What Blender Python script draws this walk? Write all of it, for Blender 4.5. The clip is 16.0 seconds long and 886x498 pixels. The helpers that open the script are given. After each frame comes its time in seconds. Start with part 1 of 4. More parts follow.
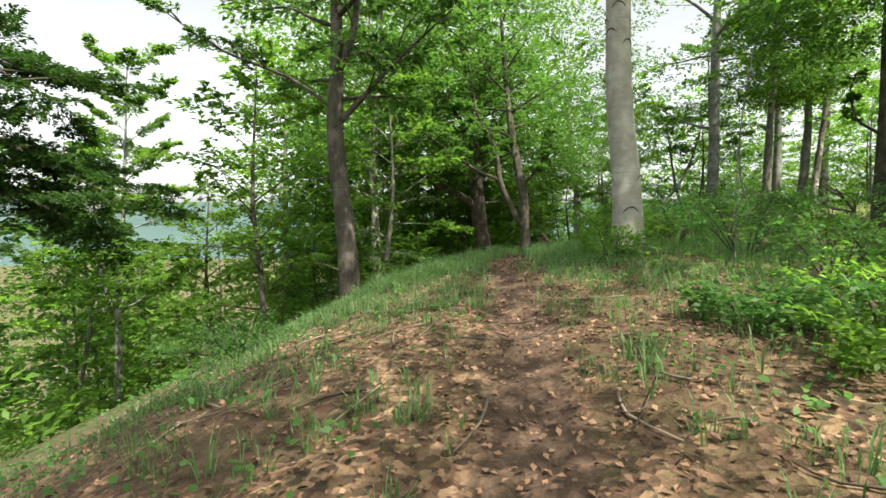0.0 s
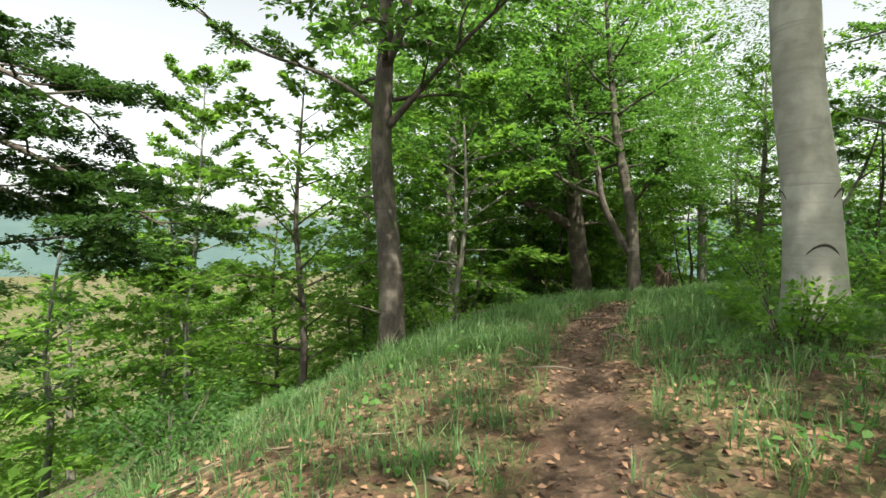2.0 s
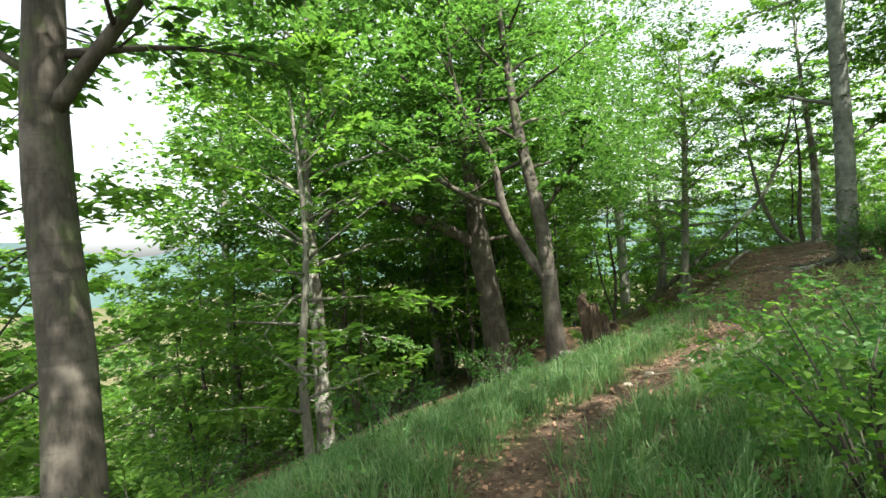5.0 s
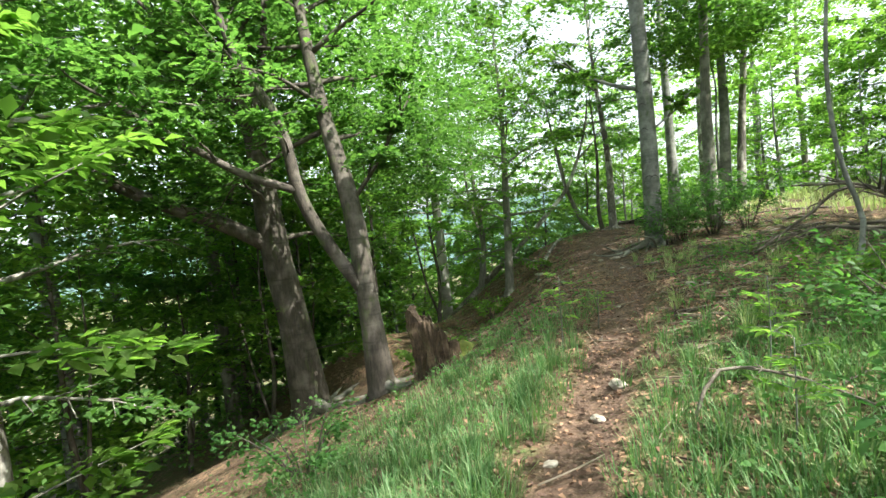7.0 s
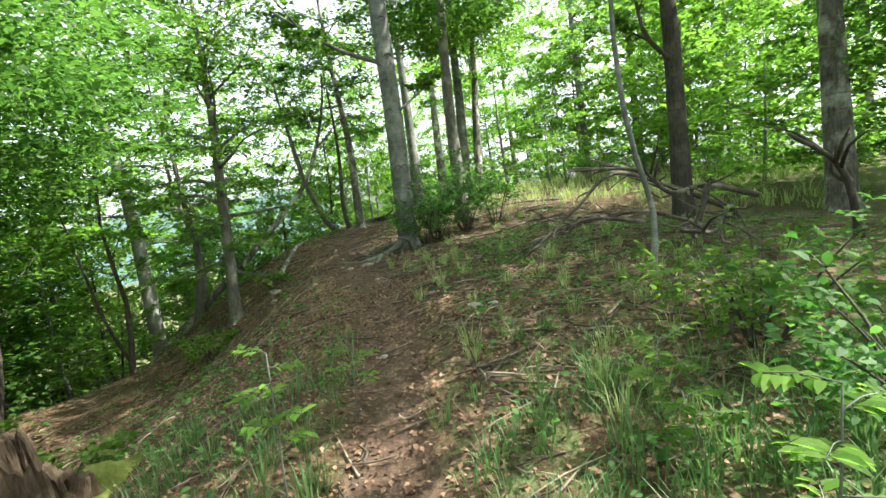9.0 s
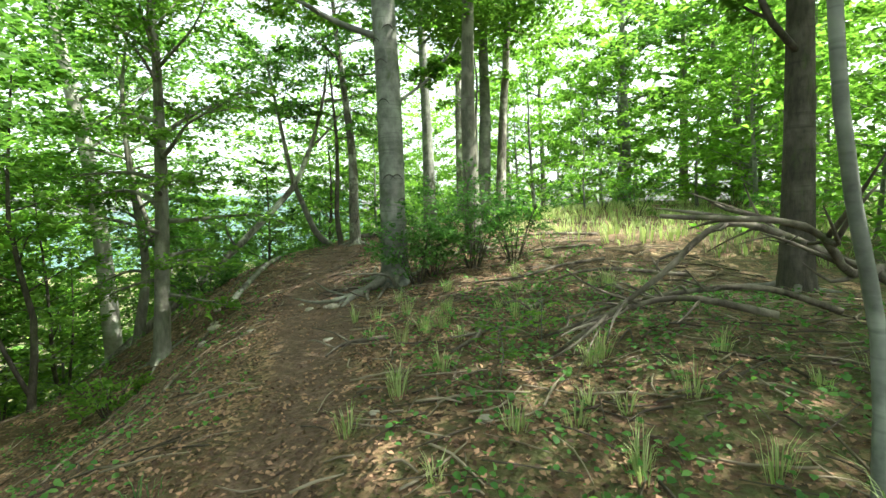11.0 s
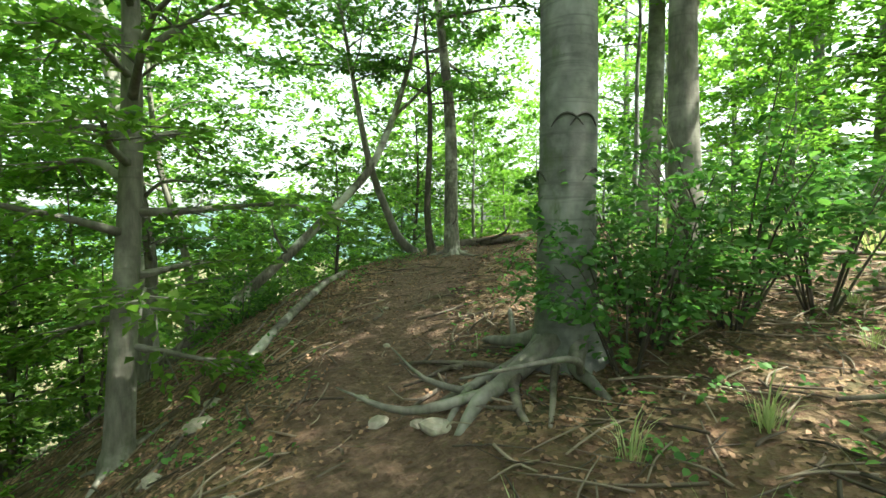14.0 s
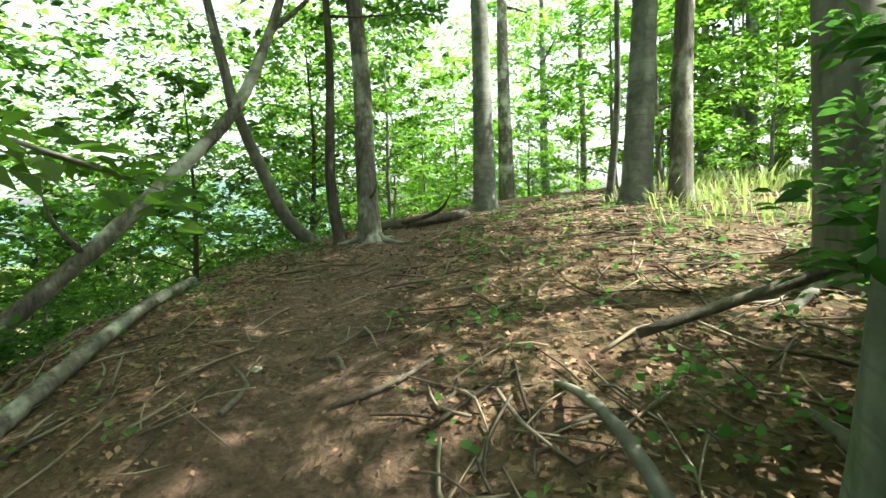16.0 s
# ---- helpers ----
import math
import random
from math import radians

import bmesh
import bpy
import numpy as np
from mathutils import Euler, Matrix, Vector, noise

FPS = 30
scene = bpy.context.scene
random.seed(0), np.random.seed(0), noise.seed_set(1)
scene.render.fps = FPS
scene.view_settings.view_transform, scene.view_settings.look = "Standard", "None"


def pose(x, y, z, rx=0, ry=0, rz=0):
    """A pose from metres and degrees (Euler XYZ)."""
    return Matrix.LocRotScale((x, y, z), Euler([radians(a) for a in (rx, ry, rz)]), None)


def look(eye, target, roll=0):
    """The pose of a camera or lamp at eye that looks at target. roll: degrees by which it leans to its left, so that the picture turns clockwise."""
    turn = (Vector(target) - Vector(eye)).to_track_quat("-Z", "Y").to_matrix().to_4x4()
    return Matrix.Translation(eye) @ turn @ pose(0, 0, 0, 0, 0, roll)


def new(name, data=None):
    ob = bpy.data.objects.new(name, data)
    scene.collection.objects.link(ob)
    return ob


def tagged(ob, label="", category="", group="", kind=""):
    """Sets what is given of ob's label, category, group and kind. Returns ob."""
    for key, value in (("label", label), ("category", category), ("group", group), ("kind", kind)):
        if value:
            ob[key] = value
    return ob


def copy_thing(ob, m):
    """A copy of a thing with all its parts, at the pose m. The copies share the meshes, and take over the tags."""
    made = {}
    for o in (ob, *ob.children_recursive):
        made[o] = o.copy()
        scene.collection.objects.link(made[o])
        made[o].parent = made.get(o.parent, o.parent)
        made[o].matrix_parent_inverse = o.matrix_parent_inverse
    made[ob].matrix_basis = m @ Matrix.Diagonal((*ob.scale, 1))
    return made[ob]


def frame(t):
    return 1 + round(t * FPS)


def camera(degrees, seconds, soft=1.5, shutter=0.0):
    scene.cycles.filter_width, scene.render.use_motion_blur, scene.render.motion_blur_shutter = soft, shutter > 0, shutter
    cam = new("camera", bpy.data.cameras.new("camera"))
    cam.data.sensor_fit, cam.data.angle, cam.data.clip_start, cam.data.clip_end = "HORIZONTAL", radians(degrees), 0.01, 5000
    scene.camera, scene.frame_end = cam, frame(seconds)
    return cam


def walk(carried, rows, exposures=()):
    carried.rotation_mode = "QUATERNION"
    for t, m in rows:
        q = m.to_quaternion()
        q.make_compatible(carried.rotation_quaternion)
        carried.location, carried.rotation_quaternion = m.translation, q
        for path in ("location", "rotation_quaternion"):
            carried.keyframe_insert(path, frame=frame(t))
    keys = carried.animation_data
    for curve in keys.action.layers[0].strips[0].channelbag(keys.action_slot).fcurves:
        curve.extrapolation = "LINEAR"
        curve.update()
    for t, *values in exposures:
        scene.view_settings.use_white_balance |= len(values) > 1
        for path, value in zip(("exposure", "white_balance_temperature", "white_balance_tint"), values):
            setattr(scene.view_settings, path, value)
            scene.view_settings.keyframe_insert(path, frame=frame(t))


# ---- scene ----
cam = camera(86.5, 16.0)
PATH = [
    (0, (0.076, 0.048, 1.451), (0.061, 2.045, 1.341), 0.3),
    (0.5, (0.21, 0.69, 1.541), (0.049, 2.682, 1.468), 0.2),
    (1, (0.354, 1.405, 1.587), (0.083, 3.386, 1.533), 0.9),
    (1.5, (0.463, 2.153, 1.656), (0.093, 4.118, 1.604), 1.3),
    (2, (0.713, 2.962, 1.74), (0.26, 4.91, 1.696), 1.0),
    (2.5, (0.839, 3.773, 1.855), (0.382, 5.72, 1.828), -0.3),
    (3, (0.983, 4.567, 1.977), (0.555, 6.521, 1.971), -1.1),
    (3.2, (1.013, 4.881, 2.042), (0.604, 6.839, 2.023), -1.4),
    (5.3, (1.675, 8.084, 2.41), (1.619, 10.084, 2.386), -3.6),
    (5.5, (1.698, 8.39, 2.423), (1.718, 10.389, 2.361), -3.8),
    (6, (1.815, 9.211, 2.387), (2.047, 11.196, 2.305), -4.0),
    (6.5, (1.976, 10.075, 2.39), (2.35, 12.038, 2.318), -5.1),
    (6.8, (2.027, 10.6, 2.373), (2.525, 12.535, 2.288), -5.5),
    (7, (2.101, 10.841, 2.352), (2.707, 12.745, 2.261), -5.3),
    (7.5, (2.472, 11.579, 2.338), (3.39, 13.35, 2.194), -6.2),
    (8, (2.926, 12.17, 2.269), (4.144, 13.741, 2.054), -8.1),
    (8.5, (3.411, 12.827, 2.285), (4.818, 14.233, 2.076), -7.5),
    (8.7, (3.636, 13.118, 2.308), (5.086, 14.478, 2.086), -7.8),
    (10.8, (6.617, 15.062, 2.581), (8.052, 16.447, 2.423), -1.9),
    (11, (6.736, 15.297, 2.589), (8.144, 16.708, 2.43), -2.0),
    (11.5, (7.166, 15.928, 2.594), (8.473, 17.431, 2.415), -1.4),
    (12, (7.533, 16.549, 2.619), (8.728, 18.142, 2.439), -1.8),
    (12.5, (7.92, 17.228, 2.59), (9.032, 18.884, 2.449), -2.0),
    (13, (8.381, 18.071, 2.559), (9.44, 19.766, 2.488), -2.2),
    (13.5, (8.83, 18.929, 2.513), (9.929, 20.598, 2.442), -1.3),
    (14, (9.307, 19.804, 2.49), (10.466, 21.428, 2.351), -0.9),
    (14.5, (9.728, 20.55, 2.445), (10.949, 22.124, 2.273), -0.9),
    (15, (10.195, 21.388, 2.383), (11.537, 22.86, 2.201), -1.4),
    (15.5, (10.64, 22.143, 2.359), (12.066, 23.531, 2.157), -1.7),
    (16, (11.201, 22.829, 2.277), (12.664, 24.174, 2.054), -2.1),
]
walk(cam, [(t, look(eye, target, roll)) for t, eye, target, roll in PATH], [(0, 1.12, 6900, 6), (3, 1.15, 6900, 5), (6, 1.78, 6350, 6), (8.5, 1.83, 6350, 6), (11, 2.05, 6550, -2), (16, 2.05, 6550, -3)])

# ---- light ----
SUN_DIR = Vector((0.44, -0.52, 1.0)).normalized()      # towards the sun
sun = new("sun", bpy.data.lights.new("sun", "SUN"))
sun.data.energy, sun.data.angle, sun.data.color = 4.1, radians(0.6), (1.0, 0.94, 0.84)
sun.matrix_world = look(SUN_DIR * 60, (0, 0, 0))
world = bpy.data.worlds.new("world")
scene.world = world
world.use_nodes = True
sky = world.node_tree.nodes.new("ShaderNodeTexSky")
sky.sky_type, sky.sun_disc = "NISHITA", False
sky.sun_elevation = math.asin(SUN_DIR.z)
sky.sun_rotation = math.atan2(SUN_DIR.x, SUN_DIR.y)
sky.air_density, sky.dust_density, sky.ozone_density = 0.8, 3.0, 0.3
sky_bleach = world.node_tree.nodes.new("ShaderNodeHueSaturation")      # takes the blue out of the sky so it reads as overexposed white
sky_bleach.inputs["Saturation"].default_value, sky_bleach.inputs["Value"].default_value = 0.28, 1.08
world.node_tree.links.new(sky.outputs[0], sky_bleach.inputs["Color"])
world.node_tree.links.new(sky_bleach.outputs[0], world.node_tree.nodes["Background"].inputs[0])
world.node_tree.nodes["Background"].inputs[1].default_value = 0.15


# ---- materials ----
def material(name):
    m = bpy.data.materials.new(name)
    m.use_nodes = True
    n = m.node_tree.nodes
    return m, n, m.node_tree.links, n["Principled BSDF"]


def ramp(n, stops):
    r = n.new("ShaderNodeValToRGB")
    while len(r.color_ramp.elements) < len(stops):
        r.color_ramp.elements.new(0.5)
    for e, (p, c) in zip(r.color_ramp.elements, stops):
        e.position, e.color = p, (*c, 1)
    return r


def noise_node(n, l, vec, scale, detail=5, rough=0.6):
    t = n.new("ShaderNodeTexNoise")
    t.inputs["Scale"].default_value, t.inputs["Detail"].default_value, t.inputs["Roughness"].default_value = scale, detail, rough
    l.new(vec, t.inputs["Vector"])
    return t


def stretched(n, l, sx, sy, sz):
    c, m = n.new("ShaderNodeTexCoord"), n.new("ShaderNodeMapping")
    m.inputs["Scale"].default_value = (sx, sy, sz)
    l.new(c.outputs["Object"], m.inputs["Vector"])
    return m.outputs[0]


def mix(n, l, fac, a, b, blend="MIX"):
    m = n.new("ShaderNodeMix")
    m.data_type, m.blend_type = "RGBA", blend
    for sock, v in ((0, fac), (6, a), (7, b)):
        if isinstance(v, (int, float)):
            m.inputs[sock].default_value = v
        elif isinstance(v, tuple):
            m.inputs[sock].default_value = (*v, 1)
        else:
            l.new(v, m.inputs[sock])
    return m.outputs[2]


def bump(n, l, height, strength, distance, bsdf):
    b = n.new("ShaderNodeBump")
    b.inputs["Strength"].default_value, b.inputs["Distance"].default_value = strength, distance
    l.new(height, b.inputs["Height"])
    l.new(b.outputs[0], bsdf.inputs["Normal"])


def bark_mat(name, dark, mid, light, moss=0.0, rough_scale=1.0, ridges=0.5, smooth=False):
    """Bark with fine vertical grain, pale lichen blotches and a little moss."""
    m, n, l, p = material(name)
    grain = noise_node(n, l, stretched(n, l, 4, 4, 7) if smooth else stretched(n, l, 14 * rough_scale, 14 * rough_scale, 3.0 * rough_scale), 1.0, 8, 0.65)
    blot = noise_node(n, l, stretched(n, l, 2.2, 2.2, 1.6), 1.0, 4, 0.6)
    band = noise_node(n, l, stretched(n, l, 1.3, 1.3, 26 if smooth else 16), 1.0, 4, 0.55)
    r1 = n.new("ShaderNodeMapRange"); r1.inputs[1].default_value, r1.inputs[2].default_value = 0.32, 0.68
    l.new(grain.outputs[0], r1.inputs[0])
    base = mix(n, l, r1.outputs[0], dark, mid)
    r2 = n.new("ShaderNodeMapRange"); r2.inputs[1].default_value, r2.inputs[2].default_value = 0.48, 0.66
    l.new(blot.outputs[0], r2.inputs[0])
    base = mix(n, l, r2.outputs[0], base, light)
    r3 = n.new("ShaderNodeMapRange"); r3.inputs[1].default_value, r3.inputs[2].default_value = 0.56, 0.70; r3.inputs[4].default_value = 0.6
    l.new(band.outputs[0], r3.inputs[0])
    base = mix(n, l, r3.outputs[0], base, dark)
    if moss:
        g = noise_node(n, l, stretched(n, l, 3, 3, 1.2), 1.0, 6, 0.7)
        r4 = n.new("ShaderNodeMapRange"); r4.inputs[1].default_value, r4.inputs[2].default_value = 0.62 - moss * 0.2, 0.75 - moss * 0.2
        r4.inputs[4].default_value = 0.8
        l.new(g.outputs[0], r4.inputs[0])
        base = mix(n, l, r4.outputs[0], base, (0.07, 0.10, 0.025))
    l.new(base, p.inputs["Base Color"])
    p.inputs["Roughness"].default_value = 0.85
    bump(n, l, grain.outputs[0], ridges, 0.02, p)
    return m


def leaf_mat(name, a, b, c, trans=0.55):
    """Thin leaf: diffuse above, light let through, hue differing leaf by leaf."""
    m, n, l, p = material(name)
    geo, info = n.new("ShaderNodeNewGeometry"), n.new("ShaderNodeObjectInfo")
    r = ramp(n, [(0.0, a), (0.5, b), (1.0, c)])
    l.new(geo.outputs["Random Per Island"], r.inputs[0])
    hsv = n.new("ShaderNodeHueSaturation")
    mr = n.new("ShaderNodeMapRange"); mr.inputs[3].default_value, mr.inputs[4].default_value = 0.75, 1.3
    l.new(info.outputs["Random"], mr.inputs[0])
    l.new(mr.outputs[0], hsv.inputs["Value"])
    l.new(r.outputs[0], hsv.inputs["Color"])
    l.new(hsv.outputs[0], p.inputs["Base Color"])
    p.inputs["Roughness"].default_value = 0.5
    p.inputs["Specular IOR Level"].default_value = 0.28
    t = n.new("ShaderNodeBsdfTranslucent")
    warm = mix(n, l, 1.0, hsv.outputs[0], (1.3, 1.45, 0.8), "MULTIPLY")
    l.new(warm, t.inputs[0])
    ms = n.new("ShaderNodeMixShader")
    ms.inputs[0].default_value = trans
    l.new(p.outputs[0], ms.inputs[1])
    l.new(t.outputs[0], ms.inputs[2])
    l.new(ms.outputs[0], n["Material Output"].inputs[0])
    return m


def plain_mat(name, a, b, scale, rough=0.9, bumpy=0.4, island=False):
    m, n, l, p = material(name)
    t = noise_node(n, l, stretched(n, l, 1, 1, 1), scale, 6, 0.65)
    r = ramp(n, [(0.3, a), (0.7, b)])
    if island:
        g = n.new("ShaderNodeNewGeometry")
        l.new(g.outputs["Random Per Island"], r.inputs[0])
    else:
        l.new(t.outputs[0], r.inputs[0])
    l.new(r.outputs[0], p.inputs["Base Color"])
    p.inputs["Roughness"].default_value = rough
    bump(n, l, t.outputs[0], bumpy, 0.01, p)
    return m


BARK = bark_mat("beech_bark", (0.09, 0.085, 0.07), (0.19, 0.18, 0.15), (0.30, 0.29, 0.25), 0.25, 1.0, 0.35)
BARK_PALE = bark_mat("pale_beech_bark", (0.24, 0.23, 0.20), (0.36, 0.35, 0.31), (0.46, 0.45, 0.41), 0.0, 0.7, 0.15, True)
BARK_GREY = bark_mat("grey_beech_bark", (0.085, 0.088, 0.080), (0.20, 0.205, 0.185), (0.31, 0.32, 0.29), 0.25, 0.8, 0.3, True)
# dark bark, deepened further to carry the shade on the brow trees
BARK_DARK = bark_mat("dark_bark", (0.032, 0.027, 0.022), (0.085, 0.070, 0.056), (0.15, 0.13, 0.11), 0.35, 1.6, 0.9)
BARK_SPOT = bark_mat("lichen_bark", (0.05, 0.045, 0.04), (0.20, 0.18, 0.15), (0.55, 0.54, 0.48), 0.1, 1.2, 0.6)
DEADWOOD = bark_mat("dead_wood", (0.045, 0.036, 0.029), (0.125, 0.102, 0.080), (0.27, 0.235, 0.19), 0.2, 1.5, 0.9)
ROTTEN = bark_mat("rotten_wood", (0.03, 0.02, 0.013), (0.12, 0.078, 0.05), (0.27, 0.19, 0.13), 0.2, 2.0, 1.0)
SCAR = plain_mat("bark_scar", (0.03, 0.028, 0.025), (0.09, 0.085, 0.075), 30)
LEAF = leaf_mat("beech_leaf", (0.056, 0.128, 0.036), (0.090, 0.185, 0.050), (0.130, 0.240, 0.066), 0.6)
# darker copy of the beech leaf, with the boughs' shade put into the colour
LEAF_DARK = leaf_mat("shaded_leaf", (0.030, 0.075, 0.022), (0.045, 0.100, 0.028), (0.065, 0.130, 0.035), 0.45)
# lighter leaf: young growth, and foliage with sunlight put into its colour
LEAF_LIGHT = leaf_mat("young_sunlit_leaf", (0.090, 0.185, 0.038), (0.140, 0.255, 0.054), (0.190, 0.315, 0.072), 0.70)
SHRUB_LEAF = leaf_mat("shrub_leaf", (0.050, 0.135, 0.036), (0.080, 0.185, 0.052), (0.125, 0.240, 0.075), 0.55)
GRASS = leaf_mat("grass_blade", (0.070, 0.150, 0.055), (0.115, 0.215, 0.090), (0.215, 0.280, 0.140), 0.45)
# pale grass, its green-white tone holding the clearing's sunlight
DRY_SUNLIT_GRASS = leaf_mat("dry_sunlit_grass", (0.27, 0.32, 0.15), (0.40, 0.43, 0.26), (0.17, 0.26, 0.09), 0.4)
LITTER = plain_mat("fallen_leaf", (0.065, 0.034, 0.021), (0.30, 0.175, 0.108), 3, 0.75, 0.2, True)
TWIG = plain_mat("twig_wood", (0.065, 0.050, 0.038), (0.27, 0.22, 0.165), 3, 0.85, 0.3, True)
STONE = plain_mat("field_stone", (0.22, 0.19, 0.15), (0.46, 0.42, 0.35), 9, 0.9, 0.6)
MOSS = plain_mat("moss", (0.06, 0.085, 0.015), (0.17, 0.19, 0.035), 14, 0.95, 1.0)


def ground_mat():
    m, n, l, p = material("forest_floor")
    c = n.new("ShaderNodeTexCoord").outputs["Object"]
    leafy = n.new("ShaderNodeTexVoronoi")
    leafy.inputs["Scale"].default_value = 21
    warp = noise_node(n, l, c, 7, 3)
    wv = mix(n, l, 0.12, c, warp.outputs[1])
    l.new(wv, leafy.inputs["Vector"])
    hue = n.new("ShaderNodeSeparateColor")
    l.new(leafy.outputs["Color"], hue.inputs[0])
    litter = ramp(n, [(0.0, (0.030, 0.017, 0.011)), (0.4, (0.110, 0.060, 0.037)), (0.75, (0.255, 0.145, 0.088)), (1.0, (0.44, 0.28, 0.18))])
    l.new(hue.outputs[0], litter.inputs[0])
    big = noise_node(n, l, c, 0.9, 5)
    soil = noise_node(n, l, c, 9, 8, 0.7)
    earth = ramp(n, [(0.3, (0.055, 0.031, 0.020)), (0.52, (0.108, 0.066, 0.044)), (0.72, (0.23, 0.150, 0.102))])
    l.new(soil.outputs[0], earth.inputs[0])
    path = n.new("ShaderNodeAttribute"); path.attribute_name = "trodden"
    green = n.new("ShaderNodeAttribute"); green.attribute_name = "growth"
    tinted = mix(n, l, ramp_of(n, l, big.outputs[0], 0.35, 0.65), litter.outputs[0], (0.095, 0.050, 0.031))
    mossy = noise_node(n, l, c, 5, 6, 0.7)
    mfac = n.new("ShaderNodeMath"); mfac.operation = "MULTIPLY"
    l.new(ramp_of(n, l, mossy.outputs[0], 0.40, 0.60), mfac.inputs[0])
    l.new(green.outputs["Fac"], mfac.inputs[1])
    turf = mix(n, l, mfac.outputs[0], tinted, (0.075, 0.105, 0.030))
    edge = n.new("ShaderNodeMath"); edge.operation = "ADD"
    l.new(path.outputs["Fac"], edge.inputs[0])
    off = n.new("ShaderNodeMath"); off.operation = "MULTIPLY_ADD"; off.inputs[1].default_value, off.inputs[2].default_value = 0.9, -0.45
    l.new(mossy.outputs[0], off.inputs[0])
    l.new(off.outputs[0], edge.inputs[1])
    col = mix(n, l, ramp_of(n, l, edge.outputs[0], 0.35, 0.65), turf, earth.outputs[0])
    l.new(col, p.inputs["Base Color"])
    p.inputs["Roughness"].default_value = 0.95
    h = mix(n, l, 0.5, leafy.outputs["Distance"], soil.outputs[0])
    bump(n, l, h, 1.0, 0.05, p)
    return m


def ramp_of(n, l, value, lo, hi):
    r = n.new("ShaderNodeMapRange")
    r.inputs[1].default_value, r.inputs[2].default_value = lo, hi
    l.new(value, r.inputs[0])
    return r.outputs[0]


GROUND = ground_mat()

# ---- lie of the land: a footpath along the brow of a slope ----
TRAIL = [(-3.0, -14.0, -1.4), (-0.8, -5.0, -0.4), (0.15, 0.0, 0.10), (0.6, 3.0, 0.37), (0.95, 5.5, 0.55), (1.05, 8.0, 0.70), (1.5, 10.0, 0.74),
         (2.3, 11.8, 0.68), (3.6, 13.4, 0.62), (5.1, 15.0, 0.66), (6.8, 16.9, 0.82), (8.6, 19.0, 0.90), (10.2, 21.4, 0.90),
         (11.6, 24.0, 0.98), (13.4, 26.3, 1.25), (15.6, 28.0, 1.50), (19.0, 29.3, 1.80), (26.0, 31.0, 2.1), (40.0, 34.0, 2.4)]


def smooth_line(pts, step=0.15):
    pts = [np.array(p, float) for p in pts]
    pts = [2 * pts[0] - pts[1]] + pts + [2 * pts[-1] - pts[-2]]
    out = []
    for a, b, c, d in zip(pts, pts[1:], pts[2:], pts[3:]):
        k = max(2, int(np.linalg.norm(c - b) / step))
        for u in np.arange(k) / k:
            out.append(0.5 * (2 * b + (c - a) * u + (2 * a - 5 * b + 4 * c - d) * u * u + (3 * b - a - 3 * c + d) * u ** 3))
    out.append(pts[-2])
    return np.array(out)


LINE = smooth_line(TRAIL, 0.4)
TANG = np.gradient(LINE[:, :2], axis=0)
TANG /= np.linalg.norm(TANG, axis=1)[:, None]


def wave(x, y, f, seed):
    return (np.sin(x * f + seed) * np.cos(y * f * 1.13 + seed * 2.1) + 0.5 * np.sin(x * f * 2.3 + y * f * 1.7 + seed * 3.7)) / 1.5


def trail(x, y):
    """Signed distance from the footpath (right of it positive), its height there, and how far along."""
    x, y = np.atleast_1d(np.asarray(x, float)), np.atleast_1d(np.asarray(y, float))
    d, z, s = np.empty(x.shape), np.empty(x.shape), np.empty(x.shape)
    for k in range(0, len(x), 4000):
        dx, dy = x[k:k + 4000, None] - LINE[None, :, 0], y[k:k + 4000, None] - LINE[None, :, 1]
        q = dx * dx + dy * dy
        i = q.argmin(1)
        w = 1 / (q + 0.3) ** 2
        z[k:k + 4000] = (w * LINE[None, :, 2]).sum(1) / w.sum(1)
        r = np.arange(len(i))
        side = dx[r, i] * TANG[i, 1] - dy[r, i] * TANG[i, 0]
        d[k:k + 4000] = np.sqrt(q[r, i]) * np.sign(side)
        s[k:k + 4000] = i
    return d, z, s


def ground(x, y):
    d, z, s = trail(x, y)
    x, y = np.atleast_1d(np.asarray(x, float)), np.atleast_1d(np.asarray(y, float))
    left, right = np.maximum(-d - 1.3 * np.clip((y - 25.5) / 3, 0, 1), 0), np.maximum(d, 0)
    brow = np.clip((y - 4) / 10, 0, 1) * 0.10
    steep = np.clip((y - 20) / 3, 0, 1) * np.clip((x - 5) / 3, 0, 1)
    curve = (0.075 + brow * 0.6) * 0.8 + 0.05 * steep
    fall = np.where(left < 2.6, curve * left ** 2, 0)
    edge = curve * 2.6 ** 2
    fall = np.where(left >= 2.6, edge + (left - 2.6) * 0.46 + steep * 0.30 * np.clip(left - 2.6, 0, 6), fall)
    fall = np.where(left > 45, edge + 42.4 * 0.46 + steep * 1.8 + 4 * (1 - np.exp(-(left - 45) / 20)), fall)
    rise = 0.45 * (1 - np.exp(-right / 2.2)) - 0.02 * np.clip(right - 6, 0, 40)
    rough = 0.035 * wave(x, y, 2.1, 1.0) + 0.016 * wave(x, y, 6.3, 4.0)
    off = np.clip(np.abs(d) / 0.7, 0.25, 1)
    dip = -0.05 * np.exp(-(d / 0.35) ** 2)
    return z - fall + rise + rough * off + dip + 0.25 * wave(x, y, 0.35, 2.0) * np.clip((np.abs(d) - 3) / 6, 0, 1)


def gz(x, y):
    return float(ground(x, y)[0])


